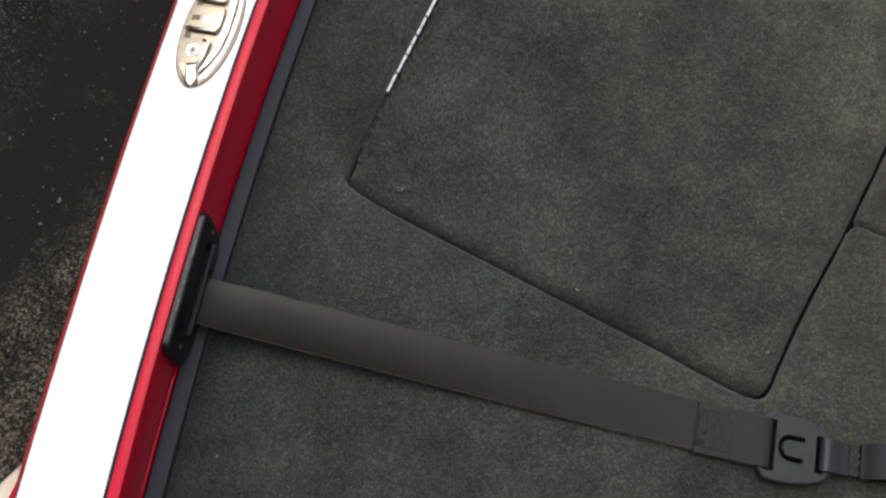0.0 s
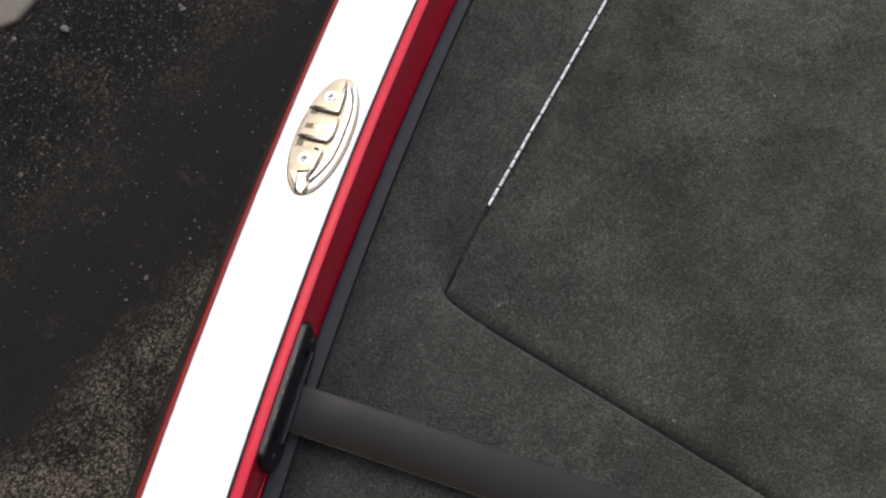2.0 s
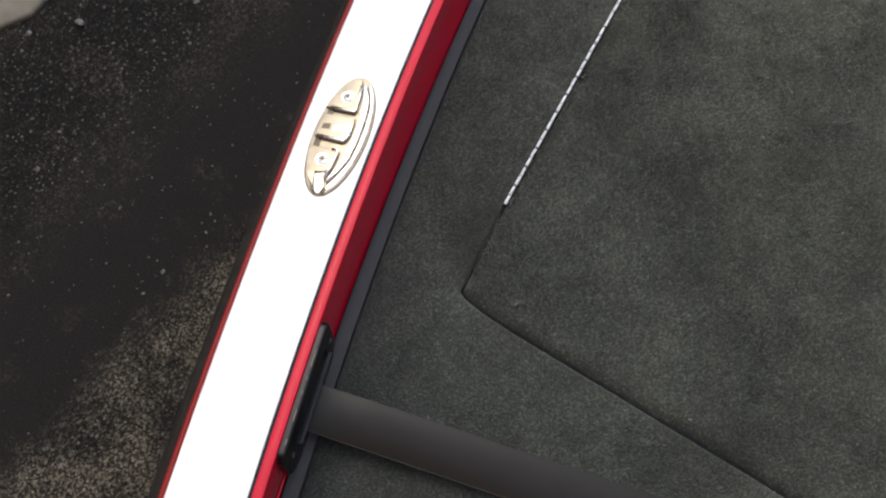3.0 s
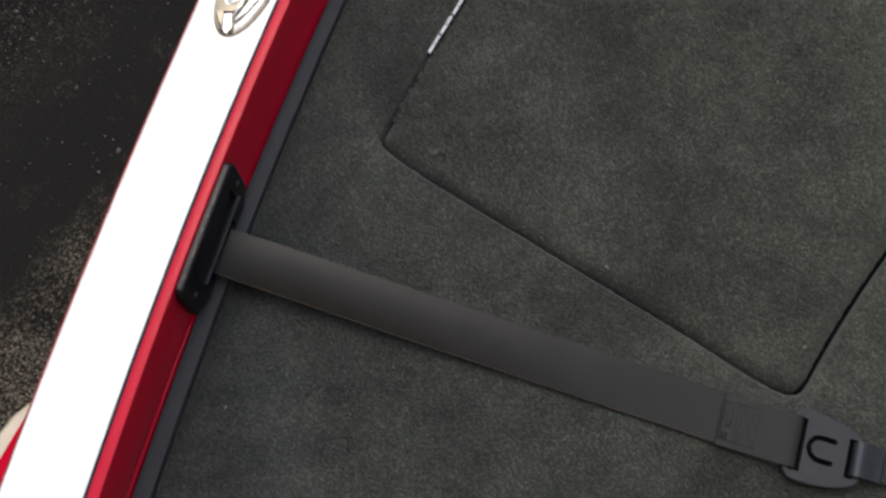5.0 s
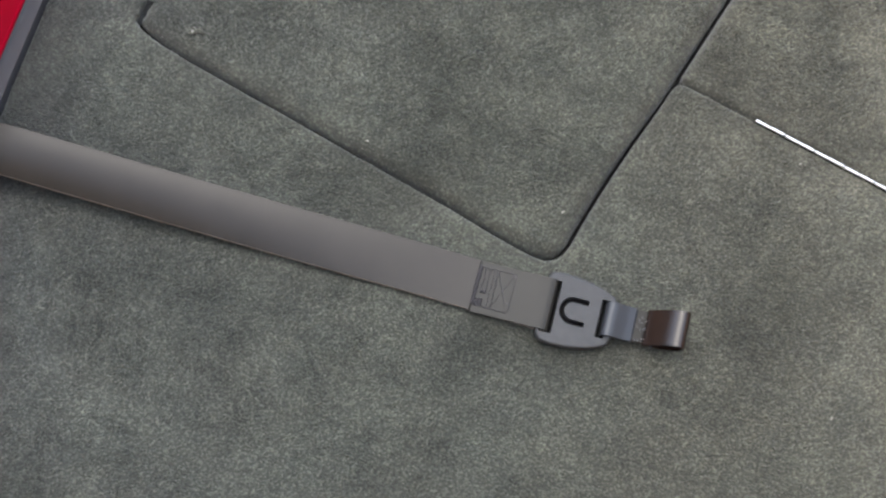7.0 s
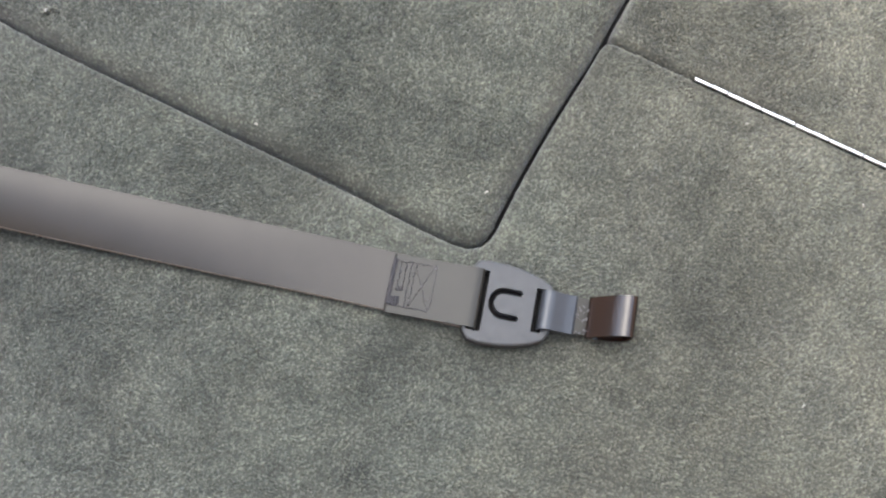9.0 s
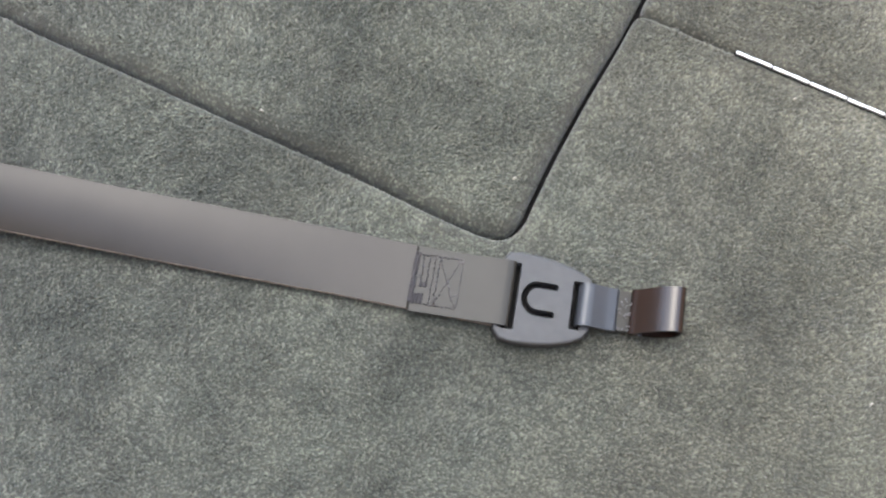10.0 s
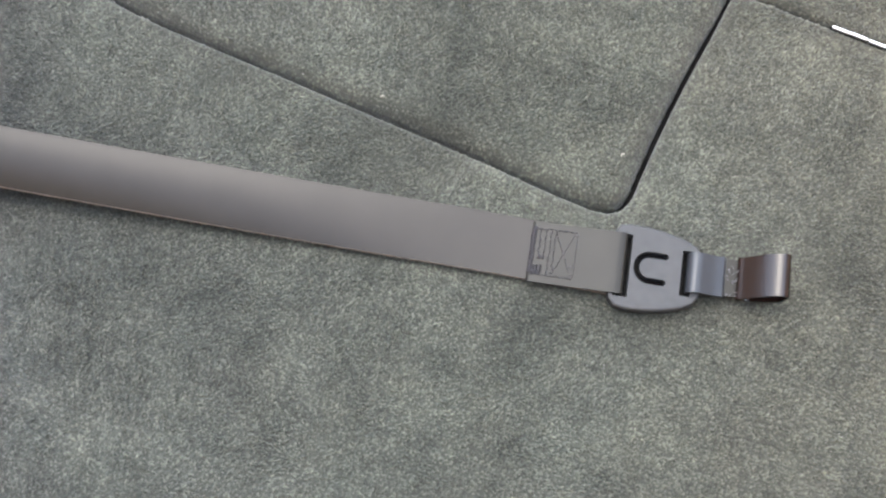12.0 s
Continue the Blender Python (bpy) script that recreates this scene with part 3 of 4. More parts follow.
hinge_parts(lid_a, (0.0006, 0.1065, 0.0028), (0.0448, 1, 0), 60, 0.0137, 0.0018, 0.0014)
lid_b = thing("hatch_lid", "carpeted hatch lid with a hinge along its edge", "hatch lid", group="hatch lids")
poly_b = rounded(LID_B, [0.0125, 0.0, 0.0, 0.0])
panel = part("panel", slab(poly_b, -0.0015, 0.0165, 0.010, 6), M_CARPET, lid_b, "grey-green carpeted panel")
pile(panel, poly_b, 31, top=-0.001, r=0.010, bald=0.006)
hinge_parts(lid_b, (0.6125, 0.1389, 0.0010), (1, -0.1355, 0), 33, 0.0160, 0.0014, 0.0008)

# ---- retractor bracket on the red wall ----
bracket = thing("strap_retractor", "black plastic strap outlet screwed to the red inner rim", "strap retractor")
by0, by1 = -0.262, -0.121
mid = (by0 + by1) / 2
tang = Vector((rim(by1) - rim(by0), by1 - by0, 0)).normalized()
wall_frame = Matrix.Translation((rim(mid) + 0.0130, mid, 0.052)) @ Matrix(((tang.x, 0, tang.y, 0), (tang.y, 0, -tang.x, 0), (0, 1, 0, 0), (0, 0, 0, 1)))
# local x runs along the wall, y up, z out of the wall
bracket.matrix_world = wall_frame
L = 0.071
plate = rounded([(-L + 0.016, -0.0405), (L - 0.016, -0.0405), (L, -0.024), (L, 0.026), (L - 0.006, 0.036), (-L + 0.006, 0.036), (-L, 0.026), (-L, -0.024)], 0.006)
bm = slab(plate, 0.0072, 0.0097, 0.0036, 6)
bmesh.ops.recalc_face_normals(bm, faces=bm.faces[:])
plate_part = part("plate", bm, M_BLACK, bracket, "black moulded plate with a long recess", 30.0)


def wall_cutter(x0, x1, y0, y1, z0):
    bm = bmesh.new()
    ring = rounded([(x0, y0), (x1, y0), (x1, y1), (x0, y1)], 0.003)
    loft(bm, [[(x, y, z0) for x, y in ring], [(x, y, 0.03) for x, y in ring]])
    return bm


cut_out(plate_part, [wall_cutter(-0.044, 0.050, -0.0085, 0.0125, 0.0015), wall_cutter(-0.030, 0.031, -0.0330, -0.0140, -0.0020)])
# thin ledge over the mouth, grey for the light it catches
bm = bmesh.new()
box(bm, -0.0415, 0.0535, -0.0124, -0.0106, 0.0050, 0.0100)
part("ledge", bevelled(bm, 0.0006), M_TRIM, bracket, "thin ledge over the mouth, grey for its lit edge")
bm = bmesh.new()
for x, w in ((-0.030, 0.004), (-0.012, 0.0015), (0.0005, 0.0022), (0.021, 0.003)):
    box(bm, x, x + w, 0.004 + 0.15 * x, 0.0065 + 0.15 * x, 0.0012, 0.0034)
part("ratchet", bevelled(bm, 0.0004), M_TRIM, bracket, "grey pieces inside the recess")
# short pale marks along the plate's top edge
bm = bmesh.new()
for x, w in ((-0.055, 0.006), (-0.032, 0.012), (-0.006, 0.004), (0.009, 0.003), (0.022, 0.017)):
    box(bm, x, x + w, 0.0352, 0.0364, 0.0034, 0.0048)
part("pale_edge", bm, M_EDGE, bracket, "pale marks along the top edge")


def screw(name, parent, m, r, material, sink):
    """A pan-head screw with a cross recess."""
    bm = bmesh.new()
    rings = []
    for f, z in ((1, 0), (1, 0.15), (0.85, 0.28), (0.5, 0.36)):
        rings.append([(r * f * math.cos(2 * math.pi * i / 14), r * f * math.sin(2 * math.pi * i / 14), r * z) for i in range(14)])
    loft(bm, rings)
    head = part(name, bm, material, parent, smooth=True)
    head.matrix_basis = m
    bm = bmesh.new()
    ring = [(1.3 * r * math.cos(2 * math.pi * i / 16), 1.3 * r * math.sin(2 * math.pi * i / 16)) for i in range(16)]
    loft(bm, [[(x, y, 0.02 * r) for x, y in ring], [(x * 0.98, y * 0.98, 0.16 * r) for x, y in ring], [(x * 0.7, y * 0.7, 0.10 * r) for x, y in ring]])
    part("countersink", bm, sink, head)
    # dark cross on the head paints the recess shade
    bm = bmesh.new()
    box(bm, -r * 0.55, r * 0.55, -r * 0.17, r * 0.17, r * 0.28, r * 0.40)
    box(bm, -r * 0.17, r * 0.17, -r * 0.55, r * 0.55, r * 0.28, r * 0.405)
    part("recess", bm, M_DARK if material is M_BLACK else M_SHADED, head)
    return head


screw("screw", bracket, pose(-0.0570, 0.0010, 0.0072), 0.0036, M_TRIM, M_BLACK)
screw("screw", bracket, pose(0.0605, 0.0010, 0.0072), 0.0036, M_TRIM, M_BLACK)

# ---- tie-down strap ----
strap = thing("tie_down_strap", "grey webbing tie-down strap pulled out over the carpet", "strap")
S0, S1 = Vector((-0.0819, -0.2048)), Vector((0.4900, -0.1177))
S_LEN = (S1 - S0).length
S_DIR = (S1 - S0).normalized()
S_N = Vector((-S_DIR.y, S_DIR.x))


def strap_height(u):
    """Height of the edges: a steep drop out of the mouth, then a long easy fall."""
    f = min(1.0, max(0.0, u / 0.42))
    return 0.0042 + 0.0200 * (1 - f) ** 1.6 + 0.0040 * math.exp(-((u + 0.004) / 0.018) ** 2)


def crest(s):
    """Crosswise curl, highest beyond the middle."""
    return 1 - ((0.72 - s) / 1.72) ** 2 if s < 0.72 else 1 - 0.5 * (s - 0.72) ** 2


def ribbon(rows, width, thick, uv_scale=1.0):
    """Webbing: rows of centre, side vector, up vector, arch and width factor."""
    bm = bmesh.new()
    uv = bm.loops.layers.uv.new("UVMap")
    m = 14
    rings = []
    for c, side, up, arch, wf in rows:
        ring = []
        for j in range(m + 1):
            s = 2 * j / m - 1
            crown = arch * crest(s)
            ring.append(c + side * (s * width * wf / 2) + up * (crown + thick / 2))
        for j in range(m, -1, -1):
            s = 2 * j / m - 1
            crown = arch * crest(s)
            ring.append(c + side * (s * width * wf / 2) + up * (crown - thick / 2))
        rings.append(ring)
    vs = loft(bm, rings)
    for ra, rb in zip(vs, vs[1:]):
        for j in (0, m, m + 1, 2 * m + 1):
            bm.edges.get((ra[j], rb[j])).smooth = False
    where = {}
    dist = 0.0
    for i, r in enumerate(vs):
        if i:
            dist += (rows[i][0] - rows[i - 1][0]).length
        for j, v in enumerate(r):
            k = j if j <= m else 2 * m + 1 - j
            where[v] = (dist * uv_scale, k / m * width * uv_scale)
    for f in bm.faces:
        for lp in f.loops:
            lp[uv].uv = where[lp.vert]
    return bm


rows = []
for k in range(61):
    u = S_LEN * k / 60
    p = S0 + S_DIR * u + S_N * (0.0123 - 0.0195 * u - 0.0022 * max(0.0, u / S_LEN - 0.8) / 0.2)
    z0, z1 = strap_height(u - 0.004), strap_height(u + 0.004)
    tan = Vector((S_DIR.x * 0.008, S_DIR.y * 0.008, z1 - z0)).normalized()
    side = Vector((S_N.x, S_N.y, 0))
    f = u / S_LEN
    up = side.cross(tan) * -1
    if up.z < 0:
        up = -up
    # curled crosswise near the outlet, flat towards the buckle
    arch = 0.0105 * (1 - min(1.0, f / 0.84) ** 2.2) * (0.45 + 0.55 * min(1.0, u / 0.06))
    wf = 1.0 - 0.055 * (1 - min(1.0, f / 0.8) ** 1.6)
    rows.append((Vector((p.x, p.y, strap_height(u))), side, up, arch, wf))
part("webbing", ribbon(rows, 0.0485, 0.0018), M_WEB, strap, "grey woven webbing", True)
# the tube paints the light that the strap's lower edge catches
bm = bmesh.new()
tube(bm, [c - side * (0.0242 * wf) - up * 0.0003 for c, side, up, arch, wf in rows], 0.0006, 6)
part("lit_edge", bm, M_EDGE, strap, "thin tan line where the lower edge catches light", True)

B_FRAME = Matrix.Translation((0.4928, -0.1194, 0.0)) @ Matrix.Rotation(radians(7.8), 4, "Z") @ Matrix.Diagonal((1.0, 1.06, 1.0, 1.0))


def to_strap(bm):
    bm.transform(B_FRAME)
    return bm


# folded-back end: it runs over the bar of the buckle and down into the slot
def end_rows(points, shift):
    out = []
    for i, (u, z) in enumerate(points):
        a, b = points[max(i - 1, 0)], points[min(i + 1, len(points) - 1)]
        t = Vector((b[0] - a[0], 0, b[1] - a[1])).normalized()
        side = Vector((0, 1, 0))
        out.append((Vector((u, shift, z)), side, t.cross(side), 0.0, 1.0))
    return out


fold = [(-0.0715, 0.0048), (-0.069, 0.0053), (-0.045, 0.0070), (-0.022, 0.0092), (-0.012, 0.0103), (-0.005, 0.0112), (0.0002, 0.0113), (0.0016, 0.0108), (0.0023, 0.0085), (0.0023, 0.0030)]
part("overlap", to_strap(ribbon(end_rows(fold, 0.0010), 0.0466, 0.0011)), M_WORN_WEB, strap, "folded-back webbing end", True)
bm = bmesh.new()


stitch_rng = random.Random(8)


def stitch_row(a, b, count, r=0.00055):
    a, b = Vector(a), Vector(b)
    for k in range(count):
        p, q = a.lerp(b, (k + 0.10) / count), a.lerp(b, (k + 0.90) / count)
        p, q = (w + Vector((stitch_rng.gauss(0, 0.0003), stitch_rng.gauss(0, 0.0003))) for w in (p, q))
        z = 0.0060 + 0.00006 * max(0.0, 1000 * (p.x + 0.069))
        tube(bm, [(p.x, p.y + 0.0014, z), (p.x * 0.5 + q.x * 0.5, p.y * 0.5 + q.y * 0.5 + 0.0014, z + 0.0009), (q.x, q.y + 0.0014, z)], r, 5)


# a dense zigzag bar tack over the cut end, a hooked tack, then a box with a cross
for k in range(15):
    v = -0.0175 + 0.0024 * k
    stitch_row((-0.0722, v), (-0.0676, v + 0.0012), 1, 0.0007)
    stitch_row((-0.0676, v + 0.0012), (-0.0718, v + 0.0024), 1, 0.0007)
for k in range(6):
    v = -0.0178 + 0.0013 * k
    stitch_row((-0.0690, v), (-0.0610, v + 0.0006), 3, 0.0007)
for k in range(3):
    v = -0.0055 + 0.0012 * k
    stitch_row((-0.0650, v), (-0.0600, v + 0.0004), 2, 0.0007)
stitch_row((-0.0650, -0.006), (-0.0650, 0.0165), 8)
stitch_row((-0.0605, -0.006), (-0.0605, 0.0165), 8)
part("bar_tack", to_strap(bm), M_THREAD, strap, "dense dark bar tack")
bm = bmesh.new()
stitch_row((-0.0700, 0.0178), (-0.0360, 0.0178), 11)
stitch_row((-0.0610, -0.0178), (-0.0360, -0.0178), 9)
stitch_row((-0.0565, -0.0170), (-0.0565, 0.0170), 11)
stitch_row((-0.0530, -0.0170), (-0.0530, 0.0170), 11)
stitch_row((-0.0360, -0.0170), (-0.0360, 0.0170), 11)
stitch_row((-0.0530, 0.0170), (-0.0375, -0.0170), 11, 0.00045)
stitch_row((-0.0530, -0.0170), (-0.0375, 0.0170), 11, 0.00045)
part("box_stitching", to_strap(bm), M_WORN_THREAD, strap, "worn grey box stitching")
# a few pale stitches paint the sparkle of the thread
bm = bmesh.new()
for u, v in ((-0.0452, 0.0005), (-0.0365, 0.0162), (-0.0640, 0.0090), (-0.0380, -0.0085)):
    stitch_row((u - 0.0007, v - 0.0009), (u + 0.0007, v + 0.0009), 1, 0.0005)
part("thread_glints", to_strap(bm), M_FRAY, strap, "pale stitches for glints on the thread")


# moulded buckle with openings right through it
outline = rounded([(-0.0078, 0.0250), (-0.0080, -0.0250), (-0.0030, -0.0310), (0.006, -0.0325), (0.020, -0.0320), (0.034, -0.0300), (0.048, -0.0262), (0.057, -0.0215), (0.0612, -0.0150), (0.0615, 0.0165), (0.0575, 0.0222), (0.047, 0.0268), (0.033, 0.0303), (0.018, 0.0322), (0.004, 0.0325), (-0.004, 0.0310)], 0.0028)
bm = slab(outline, 0.0098, 0.0080, 0.0022)
bmesh.ops.recalc_face_normals(bm, faces=bm.faces[:])
buckle = part("buckle", bm, M_BUCKLE, strap, "grey moulded plastic buckle")


def slot_cutter(u0, u1, v0, v1, r, bottom=-0.002):
    bm = bmesh.new()
    plan = rounded([(u0, v0), (u1, v0), (u1, v1), (u0, v1)], r)
    loft(bm, [[(x, y, bottom) for x, y in plan], [(x, y, 0.016) for x, y in plan]])
    return bm


bm = bmesh.new()
spine = [(0.0325, -0.0090), (0.030, -0.0092), (0.0245, -0.0092)]
spine += [(0.0215 + 0.0100 * math.cos(a), 0.0008 + 0.0100 * math.sin(a)) for a in (math.pi * (1.45 - 0.9 * k / 12) for k in range(13))]
spine += [(0.0245, 0.0108), (0.030, 0.0108), (0.0332, 0.0108)]
left, right = [], []
for k, q in enumerate(spine):
    a, b = Vector(spine[max(k - 1, 0)]), Vector(spine[min(k + 1, len(spine) - 1)])
    d = (b - a).normalized()
    left.append((q[0] - d.y * 0.0024, q[1] + d.x * 0.0024))
    right.append((q[0] + d.y * 0.0024, q[1] - d.x * 0.0024))
# rounded ends
def groove_end(k, j):
    c, d = Vector(spine[k]), (Vector(spine[k]) - Vector(spine[j])).normalized()
    turn = [math.pi * (0.5 - i / 6) for i in range(1, 6)]
    return [(c.x + 0.0024 * (d.x * math.cos(a) - d.y * math.sin(a)), c.y + 0.0024 * (d.y * math.cos(a) + d.x * math.sin(a))) for a in turn]


channel = left + groove_end(-1, -2) + right[::-1] + groove_end(0, 1)
loft(bm, [[(x, y, -0.002) for x, y in channel], [(x, y, 0.016) for x, y in channel]])
cut_out(buckle, [slot_cutter(-0.0050, 0.0066, -0.0238, 0.0240, 0.001), bm, slot_cutter(0.0460, 0.0540, -0.0165, 0.0180, 0.0012)])
buckle.data.transform(B_FRAME)
# black sheet added so the buckle's openings read as deep shade
part("slot_shade", to_strap(slab(inset(outline, 0.0022), 0.0026, 0.0018, 0.0004, 2)), M_DARK, strap, "black sheet under the buckle for shade in the slots")

# short tab with a curled end
def tab_rows(points):
    out = []
    turn = radians(4.0)
    for i, (u, z) in enumerate(points):
        a, b = points[max(i - 1, 0)], points[min(i + 1, len(points) - 1)]
        t = Vector((b[0] - a[0], 0, b[1] - a[1])).normalized()
        side = Vector((0, 1, 0))
        up = t.cross(side)
        out.append((Vector((u, 0.0012 + (u - 0.05) * math.tan(turn), z)), side, up, 0.0, 1.0))
    return out


pts = [(0.0510, 0.006), (0.0514, 0.0105), (0.0536, 0.0136), (0.0572, 0.0144), (0.0620, 0.0125), (0.0690, 0.0095), (0.0740, 0.0078), (0.0780, 0.0072), (0.0800, 0.0066)]
part("tab", to_strap(ribbon(tab_rows(pts), 0.0300, 0.0017)), M_SHORT, strap, "short grey webbing tab", True)
join = [(0.0765, 0.0058), (0.0800, 0.0060), (0.0860, 0.0056), (0.0925, 0.0058)]
part("joint", to_strap(ribbon(tab_rows(join), 0.0282, 0.0016)), M_JOINT, strap, "stitched joint of faded webbing", True)
pts = [(0.0900, 0.0058), (0.0922, 0.0072), (0.0960, 0.0108), (0.1010, 0.0153), (0.1060, 0.0196), (0.1105, 0.0231), (0.1140, 0.0252), (0.1180, 0.0263), (0.1215, 0.0260), (0.1238, 0.0243), (0.1246, 0.0206), (0.1238, 0.0120), (0.1200, 0.0065), (0.1120, 0.0038), (0.1020, 0.0034), (0.0920, 0.0040)]
part("end_loop", to_strap(ribbon(tab_rows(pts), 0.0315, 0.0017)), M_TAB, strap, "curled webbing loop, brown reflection in its colour", True)

bm = bmesh.new()
srng = random.Random(4)
for k in range(22):
    u, v = srng.uniform(0.0800, 0.0905), srng.uniform(-0.0120, 0.0140)
    w = srng.uniform(-0.0012, 0.0012)
    z = 0.0072
    tube(bm, [(u - 0.0008, v - w, z - 0.0005), (u, v, z + 0.0005), (u + 0.0008, v + w, z - 0.0003)], 0.00028, 5)
part("tab_stitching", to_strap(bm), M_FRAY, strap, "pale crossed threads joining tab and loop")

# ---- folding cleat on the gunwale ----
cleat = thing("folding_cleat", "polished steel folding cleat set in the white gunwale", "cleat")
cy = 0.0676
ct = Vector((rim(cy + 0.05) - rim(cy - 0.05), 0.1, 0)).normalized()
slope = math.atan2(0.003, 0.025)
cm = Matrix(((ct.y, ct.x, 0, 0), (-ct.x, ct.y, 0, 0), (0, 0, 1, 0), (0, 0, 0, 1)))
cleat.matrix_world = Matrix.Translation((-0.1765, cy, 0.0886)) @ cm @ Matrix.Rotation(-slope, 4, "Y")
HA, HB, CA, CB = 0.0748, 0.0304, -0.0020, 0.0008


def oval(a, shrink=0.0):
    """Half the plate's width at a, towards both sides."""
    return (HB - shrink) * math.sqrt(max(0.0, 1 - ((a - CA) / (HA - shrink)) ** 2))


def steel_piece(name, outline, top, thick, edge, material, label=""):
    area = sum(a[0] * b[1] - b[0] * a[1] for a, b in zip(outline, outline[1:] + outline[:1]))
    if area < 0:
        outline = outline[::-1]
    return part(name, slab(outline, top, thick, edge, 4), material, cleat, label, 50.0)


def left_edge(a0, a1, n=14, shrink=0.0022):
    return [(CB - oval(a, shrink), a) for a in np.linspace(a0, a1, n)]


def right_edge(a0, a1, n=18, shrink=0.0016):
    return [(CB + oval(a, shrink), a) for a in np.linspace(a0, a1, n)]


plan = [(CB + HB * math.cos(2 * math.pi * k / 64), CA + HA * math.sin(2 * math.pi * k / 64)) for k in range(64)]
steel_piece("base_plate", plan, 0.0020, 0.0050, 0.0018, M_CHROME, "oval steel base plate with a soft edge")
steel_piece("end_plate", left_edge(0.0262, 0.0690) + [(0.0030, 0.0660), (0.0047, 0.0590), (0.0068, 0.0435), (0.0082, 0.0278), (0.0074, 0.0262)], 0.0056, 0.0044, 0.0013, M_CHROME, "polished end with a screw")
steel_piece("end_plate", left_edge(-0.0222, -0.0530) + [(-0.0092, -0.0525), (0.0012, -0.0500), (0.0054, -0.0455), (0.0061, -0.0403), (0.0079, -0.0232), (0.0070, -0.0222)], 0.0056, 0.0044, 0.0013, M_CHROME, "polished end with a screw")
steel_piece("lobe", left_edge(-0.0500, -0.0752, 9) + [(-0.0020, -0.0752), (-0.0052, -0.0660), (-0.0080, -0.0540), (-0.0090, -0.0500)], 0.0055, 0.0042, 0.0008, M_CHROME, "pointed tan lobe at the end")
steel_piece("crossbar", left_edge(-0.0104, 0.0186, 6, 0.0045) + [(0.0108, 0.0190), (0.0124, 0.0130), (0.0127, 0.0060), (0.0116, -0.0040), (0.0092, -0.0108)], 0.0056, 0.0044, 0.0013, M_CHROME, "polished bar under the arm")
# dark mark for shade, bright mark and facet for glints
for corners in ([(-0.0205, -0.0010), (-0.0115, 0.0005), (-0.0120, 0.0072), (-0.0205, 0.0056)], [(-0.0080, -0.0018), (-0.0005, -0.0008), (-0.0008, 0.0066), (-0.0078, 0.0058)]):
    steel_piece("sunken_mark", rounded(corners, 0.0008), 0.0059, 0.0008, 0.0003, M_SHADED if corners[0][0] < -0.015 else M_BRIGHT, "mark in the crossbar, its light painted in")
steel_piece("facet", [(0.0008, 0.0028), (0.0112, -0.0030), (0.0120, 0.0060), (0.0100, 0.0120)], 0.0060, 0.0010, 0.0005, M_BRIGHT, "painted glint at the end of the bar")
inner = [(0.0062, 0.0610), (0.0110, 0.0450), (0.0140, 0.0285), (0.0154, 0.0160), (0.0157, 0.0049), (0.0150, -0.0140), (0.0129, -0.0336), (0.0090, -0.0500), (0.0056, -0.0605)]
outside = [(0.0092, 0.0605), (0.0170, 0.0460), (0.0207, 0.0330), (0.0222, 0.0180), (0.0227, 0.0060), (0.0230, -0.0100), (0.0214, -0.0310), (0.0150, -0.0490), (0.0076, -0.0615)]
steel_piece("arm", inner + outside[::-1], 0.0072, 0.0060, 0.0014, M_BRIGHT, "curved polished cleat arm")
# the dark slabs below paint the shade of grooves, gaps and pockets
steel_piece("groove", [(b - 0.0006, a) for b, a in outside] + [(b + 0.0016, a) for b, a in outside[::-1]], 0.0026, 0.0012, 0.0002, M_SHADED, "groove beside the arm, shade in its colour")
steel_piece("groove", [(b - 0.0007, a) for b, a in inner] + [(b + 0.0006, a) for b, a in inner[::-1]], 0.0024, 0.0010, 0.0002, M_SHADED, "groove beside the arm, shade in its colour")
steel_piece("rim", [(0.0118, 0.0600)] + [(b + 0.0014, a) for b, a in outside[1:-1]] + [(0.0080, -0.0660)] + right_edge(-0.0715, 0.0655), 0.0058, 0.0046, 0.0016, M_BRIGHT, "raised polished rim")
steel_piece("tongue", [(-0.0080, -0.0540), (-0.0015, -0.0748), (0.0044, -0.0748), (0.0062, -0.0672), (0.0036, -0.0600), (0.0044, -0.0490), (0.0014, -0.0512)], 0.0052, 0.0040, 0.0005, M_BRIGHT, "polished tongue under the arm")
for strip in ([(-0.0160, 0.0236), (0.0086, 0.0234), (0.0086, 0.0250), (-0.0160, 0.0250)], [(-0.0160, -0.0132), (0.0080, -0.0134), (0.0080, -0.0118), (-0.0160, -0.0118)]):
    steel_piece("gap", strip, 0.0024, 0.0010, 0.0002, M_SHADED, "painted shade under the plate edge")
steel_piece("notch", [(0.0052, -0.0745), (0.0066, -0.0665), (0.0090, -0.0655), (0.0086, -0.0735)], 0.0044, 0.0030, 0.0003, M_SHADED, "painted shade in the notch at the tip")
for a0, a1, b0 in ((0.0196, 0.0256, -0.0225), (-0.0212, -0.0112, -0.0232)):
    steel_piece("pocket", rounded([(b0, a0), (b0 + 0.0070, a0), (b0 + 0.0060, a1), (b0, a1)], 0.0008), 0.0027, 0.0014, 0.0003, M_SHADED, "painted shade in the recess pocket")


# bright beads paint the glint along the plates' bevelled edges
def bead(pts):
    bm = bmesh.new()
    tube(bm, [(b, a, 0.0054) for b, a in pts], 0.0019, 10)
    part("bead", bm, M_BRIGHT, cleat, "bright bead for the glint of a plate edge", True)


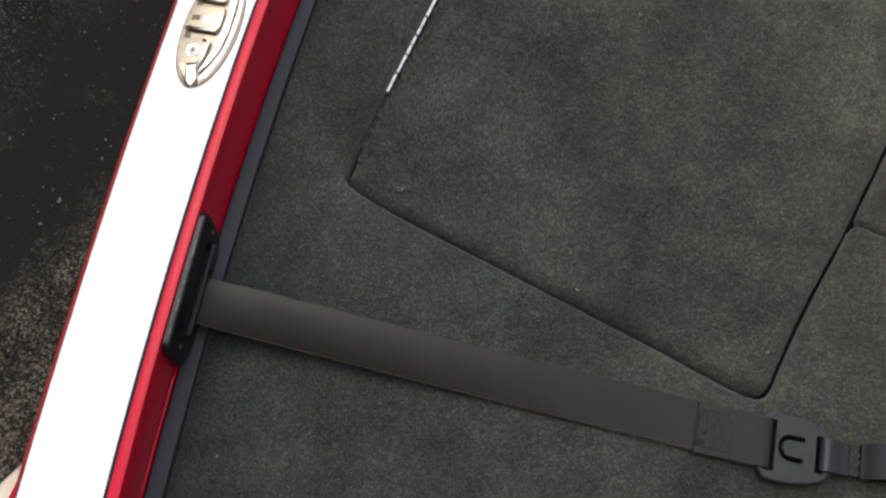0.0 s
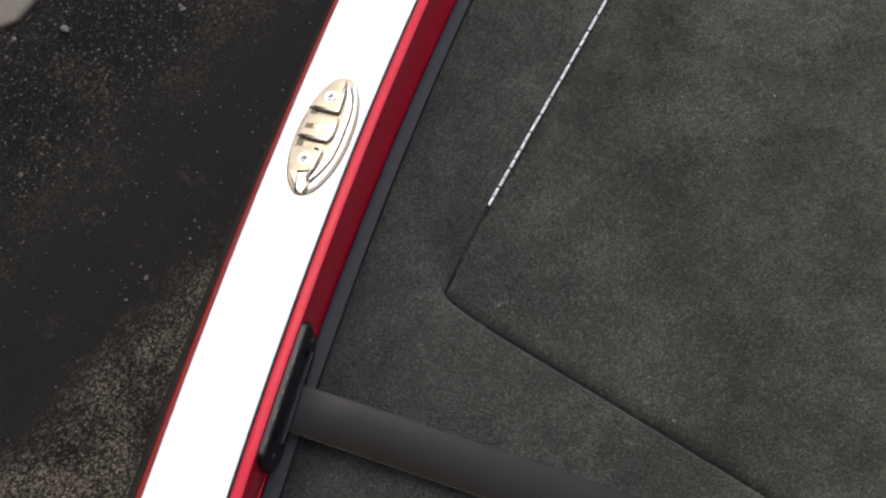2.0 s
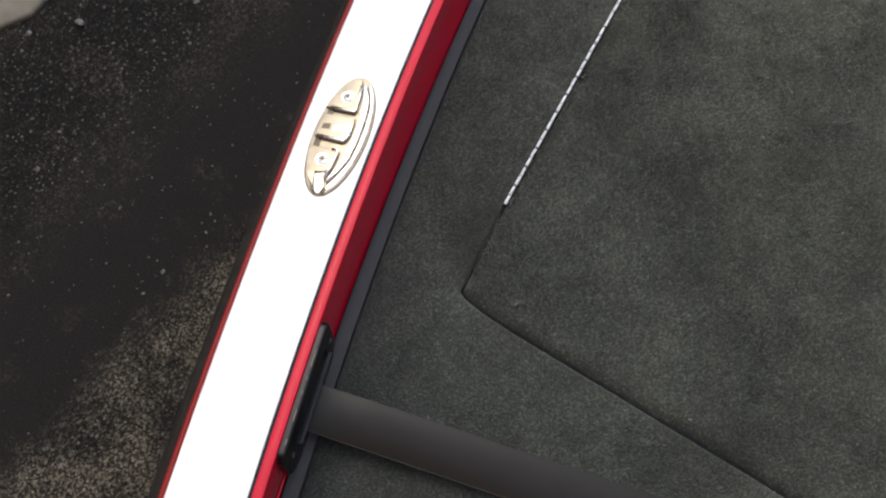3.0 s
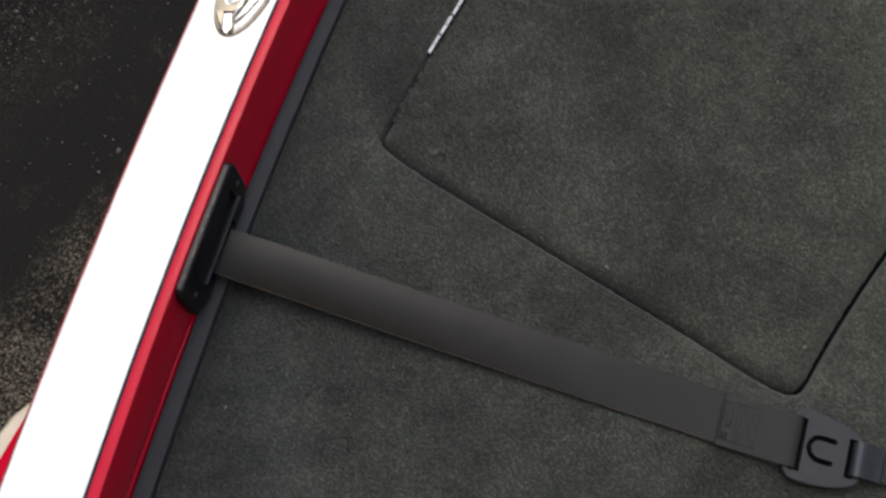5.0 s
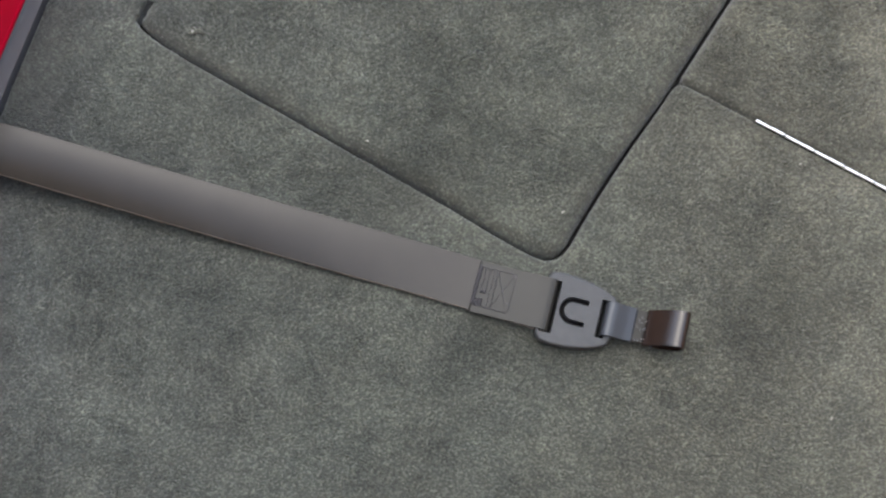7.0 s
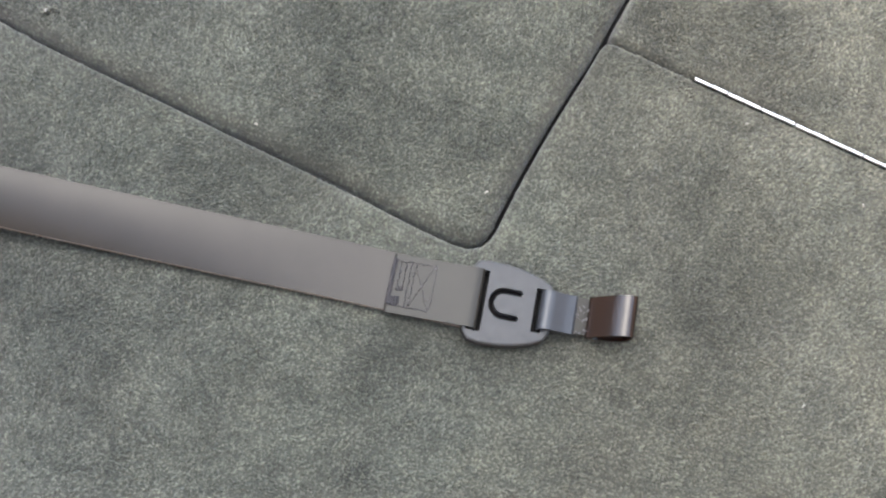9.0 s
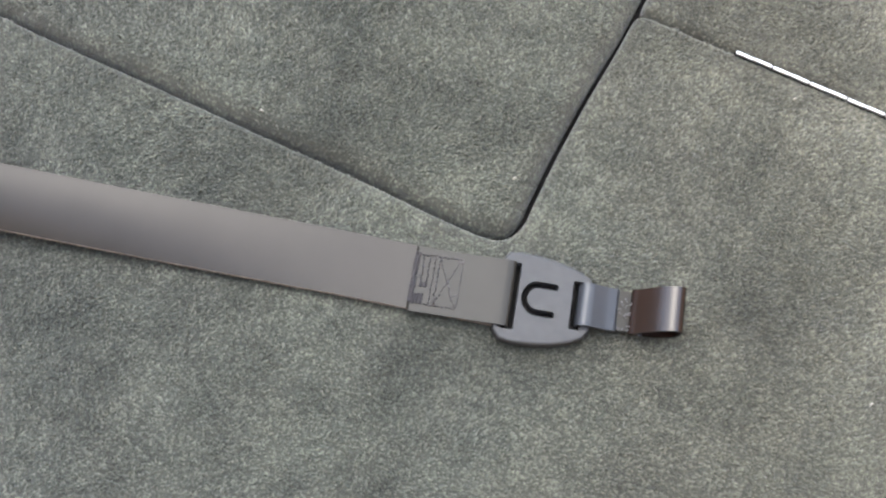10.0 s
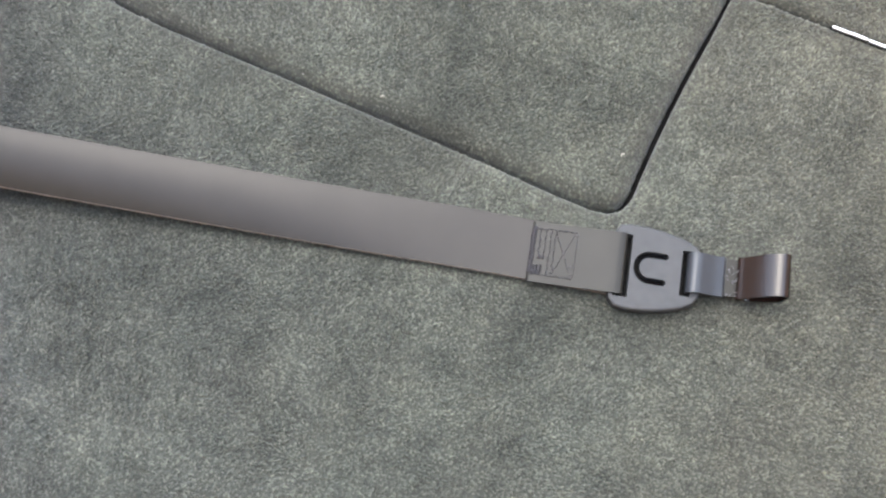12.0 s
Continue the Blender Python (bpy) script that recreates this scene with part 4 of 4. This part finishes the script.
bead([(-0.0200, 0.0268), (0.0070, 0.0266), (0.0078, 0.0280), (0.0064, 0.0435), (0.0044, 0.0590)])
bead([(-0.0215, -0.0098), (0.0084, -0.0102), (0.0108, -0.0040), (0.0118, 0.0010)])
bead([(0.0000, -0.0226), (0.0070, -0.0228), (0.0058, -0.0403), (0.0036, -0.0580)])
screw("screw", cleat, pose(-0.0054, 0.0424, 0.0056), 0.0056, M_ALU, M_BRIGHT)
screw("screw", cleat, pose(-0.0054, -0.0367, 0.0056), 0.0058, M_ALU, M_BRIGHT)


# ---- lint on the carpet ----
def lint(x, y, size, turn):
    bm = bmesh.new()
    pts = [(-size, 0.0, 0.0018), (-size * 0.3, size * 0.35, 0.0030), (size * 0.4, size * 0.15, 0.0028), (size, -size * 0.3, 0.0019)]
    tube(bm, pts, 0.00055, 5)
    ob = part("lint", bm, M_LINT)
    ob.matrix_world = pose(x, y, 0.0, 0, 0, turn)
    return tagged(ob, "pale speck of lint on the carpet", "lint", "lint specks")


M_LINT = plain("pale_lint", (0.20, 0.195, 0.17), (0.30, 0.29, 0.26), 0.9, scale=300)
for x, y, size, turn in ((0.2695, -0.0346, 0.0013, 20), (0.3521, 0.2361, 0.0013, 80), (0.2476, 0.389, 0.0013, 140), (0.308, 0.420, 0.0013, 15), (0.4719, -0.0269, 0.0016, 60), (0.060, 0.004, 0.0016, 100), (0.6668, 0.1113, 0.0010, 40), (0.7789, 0.0715, 0.0013, 120), (0.7652, -0.1139, 0.0014, 70), (-0.0012, -0.3219, 0.0012, 65)):
    lint(x, y, size, turn)


def clump(x, y, turn):
    """A tangle of pulled yarn loops."""
    rng = random.Random(12)
    bm = bmesh.new()
    for k in range(9):
        cx, cy, r = rng.gauss(0, 0.0050), rng.gauss(0, 0.0022), rng.uniform(0.0012, 0.0026)
        a0, tall = rng.uniform(0, 6.28), rng.uniform(0.0012, 0.0026)
        pts = [(cx + r * math.cos(a0 + 0.8 * i), cy + r * math.sin(a0 + 0.8 * i), 0.0008 + tall * math.sin(math.pi * i / 5)) for i in range(6)]
        tube(bm, pts, 0.0005, 5)
    ob = part("pulled_yarn", bm, M_YARN, None, "", True)
    ob.matrix_world = pose(x, y, 0.0, 0, 0, turn)
    return tagged(ob, "fuzzy tangle of pulled grey-green carpet yarn", "yarn")


M_YARN = plain("loose_yarn", (0.075, 0.078, 0.066), (0.115, 0.116, 0.100), 0.95, scale=400, gloss=0.15)
clump(0.0630, 0.0060, 25)
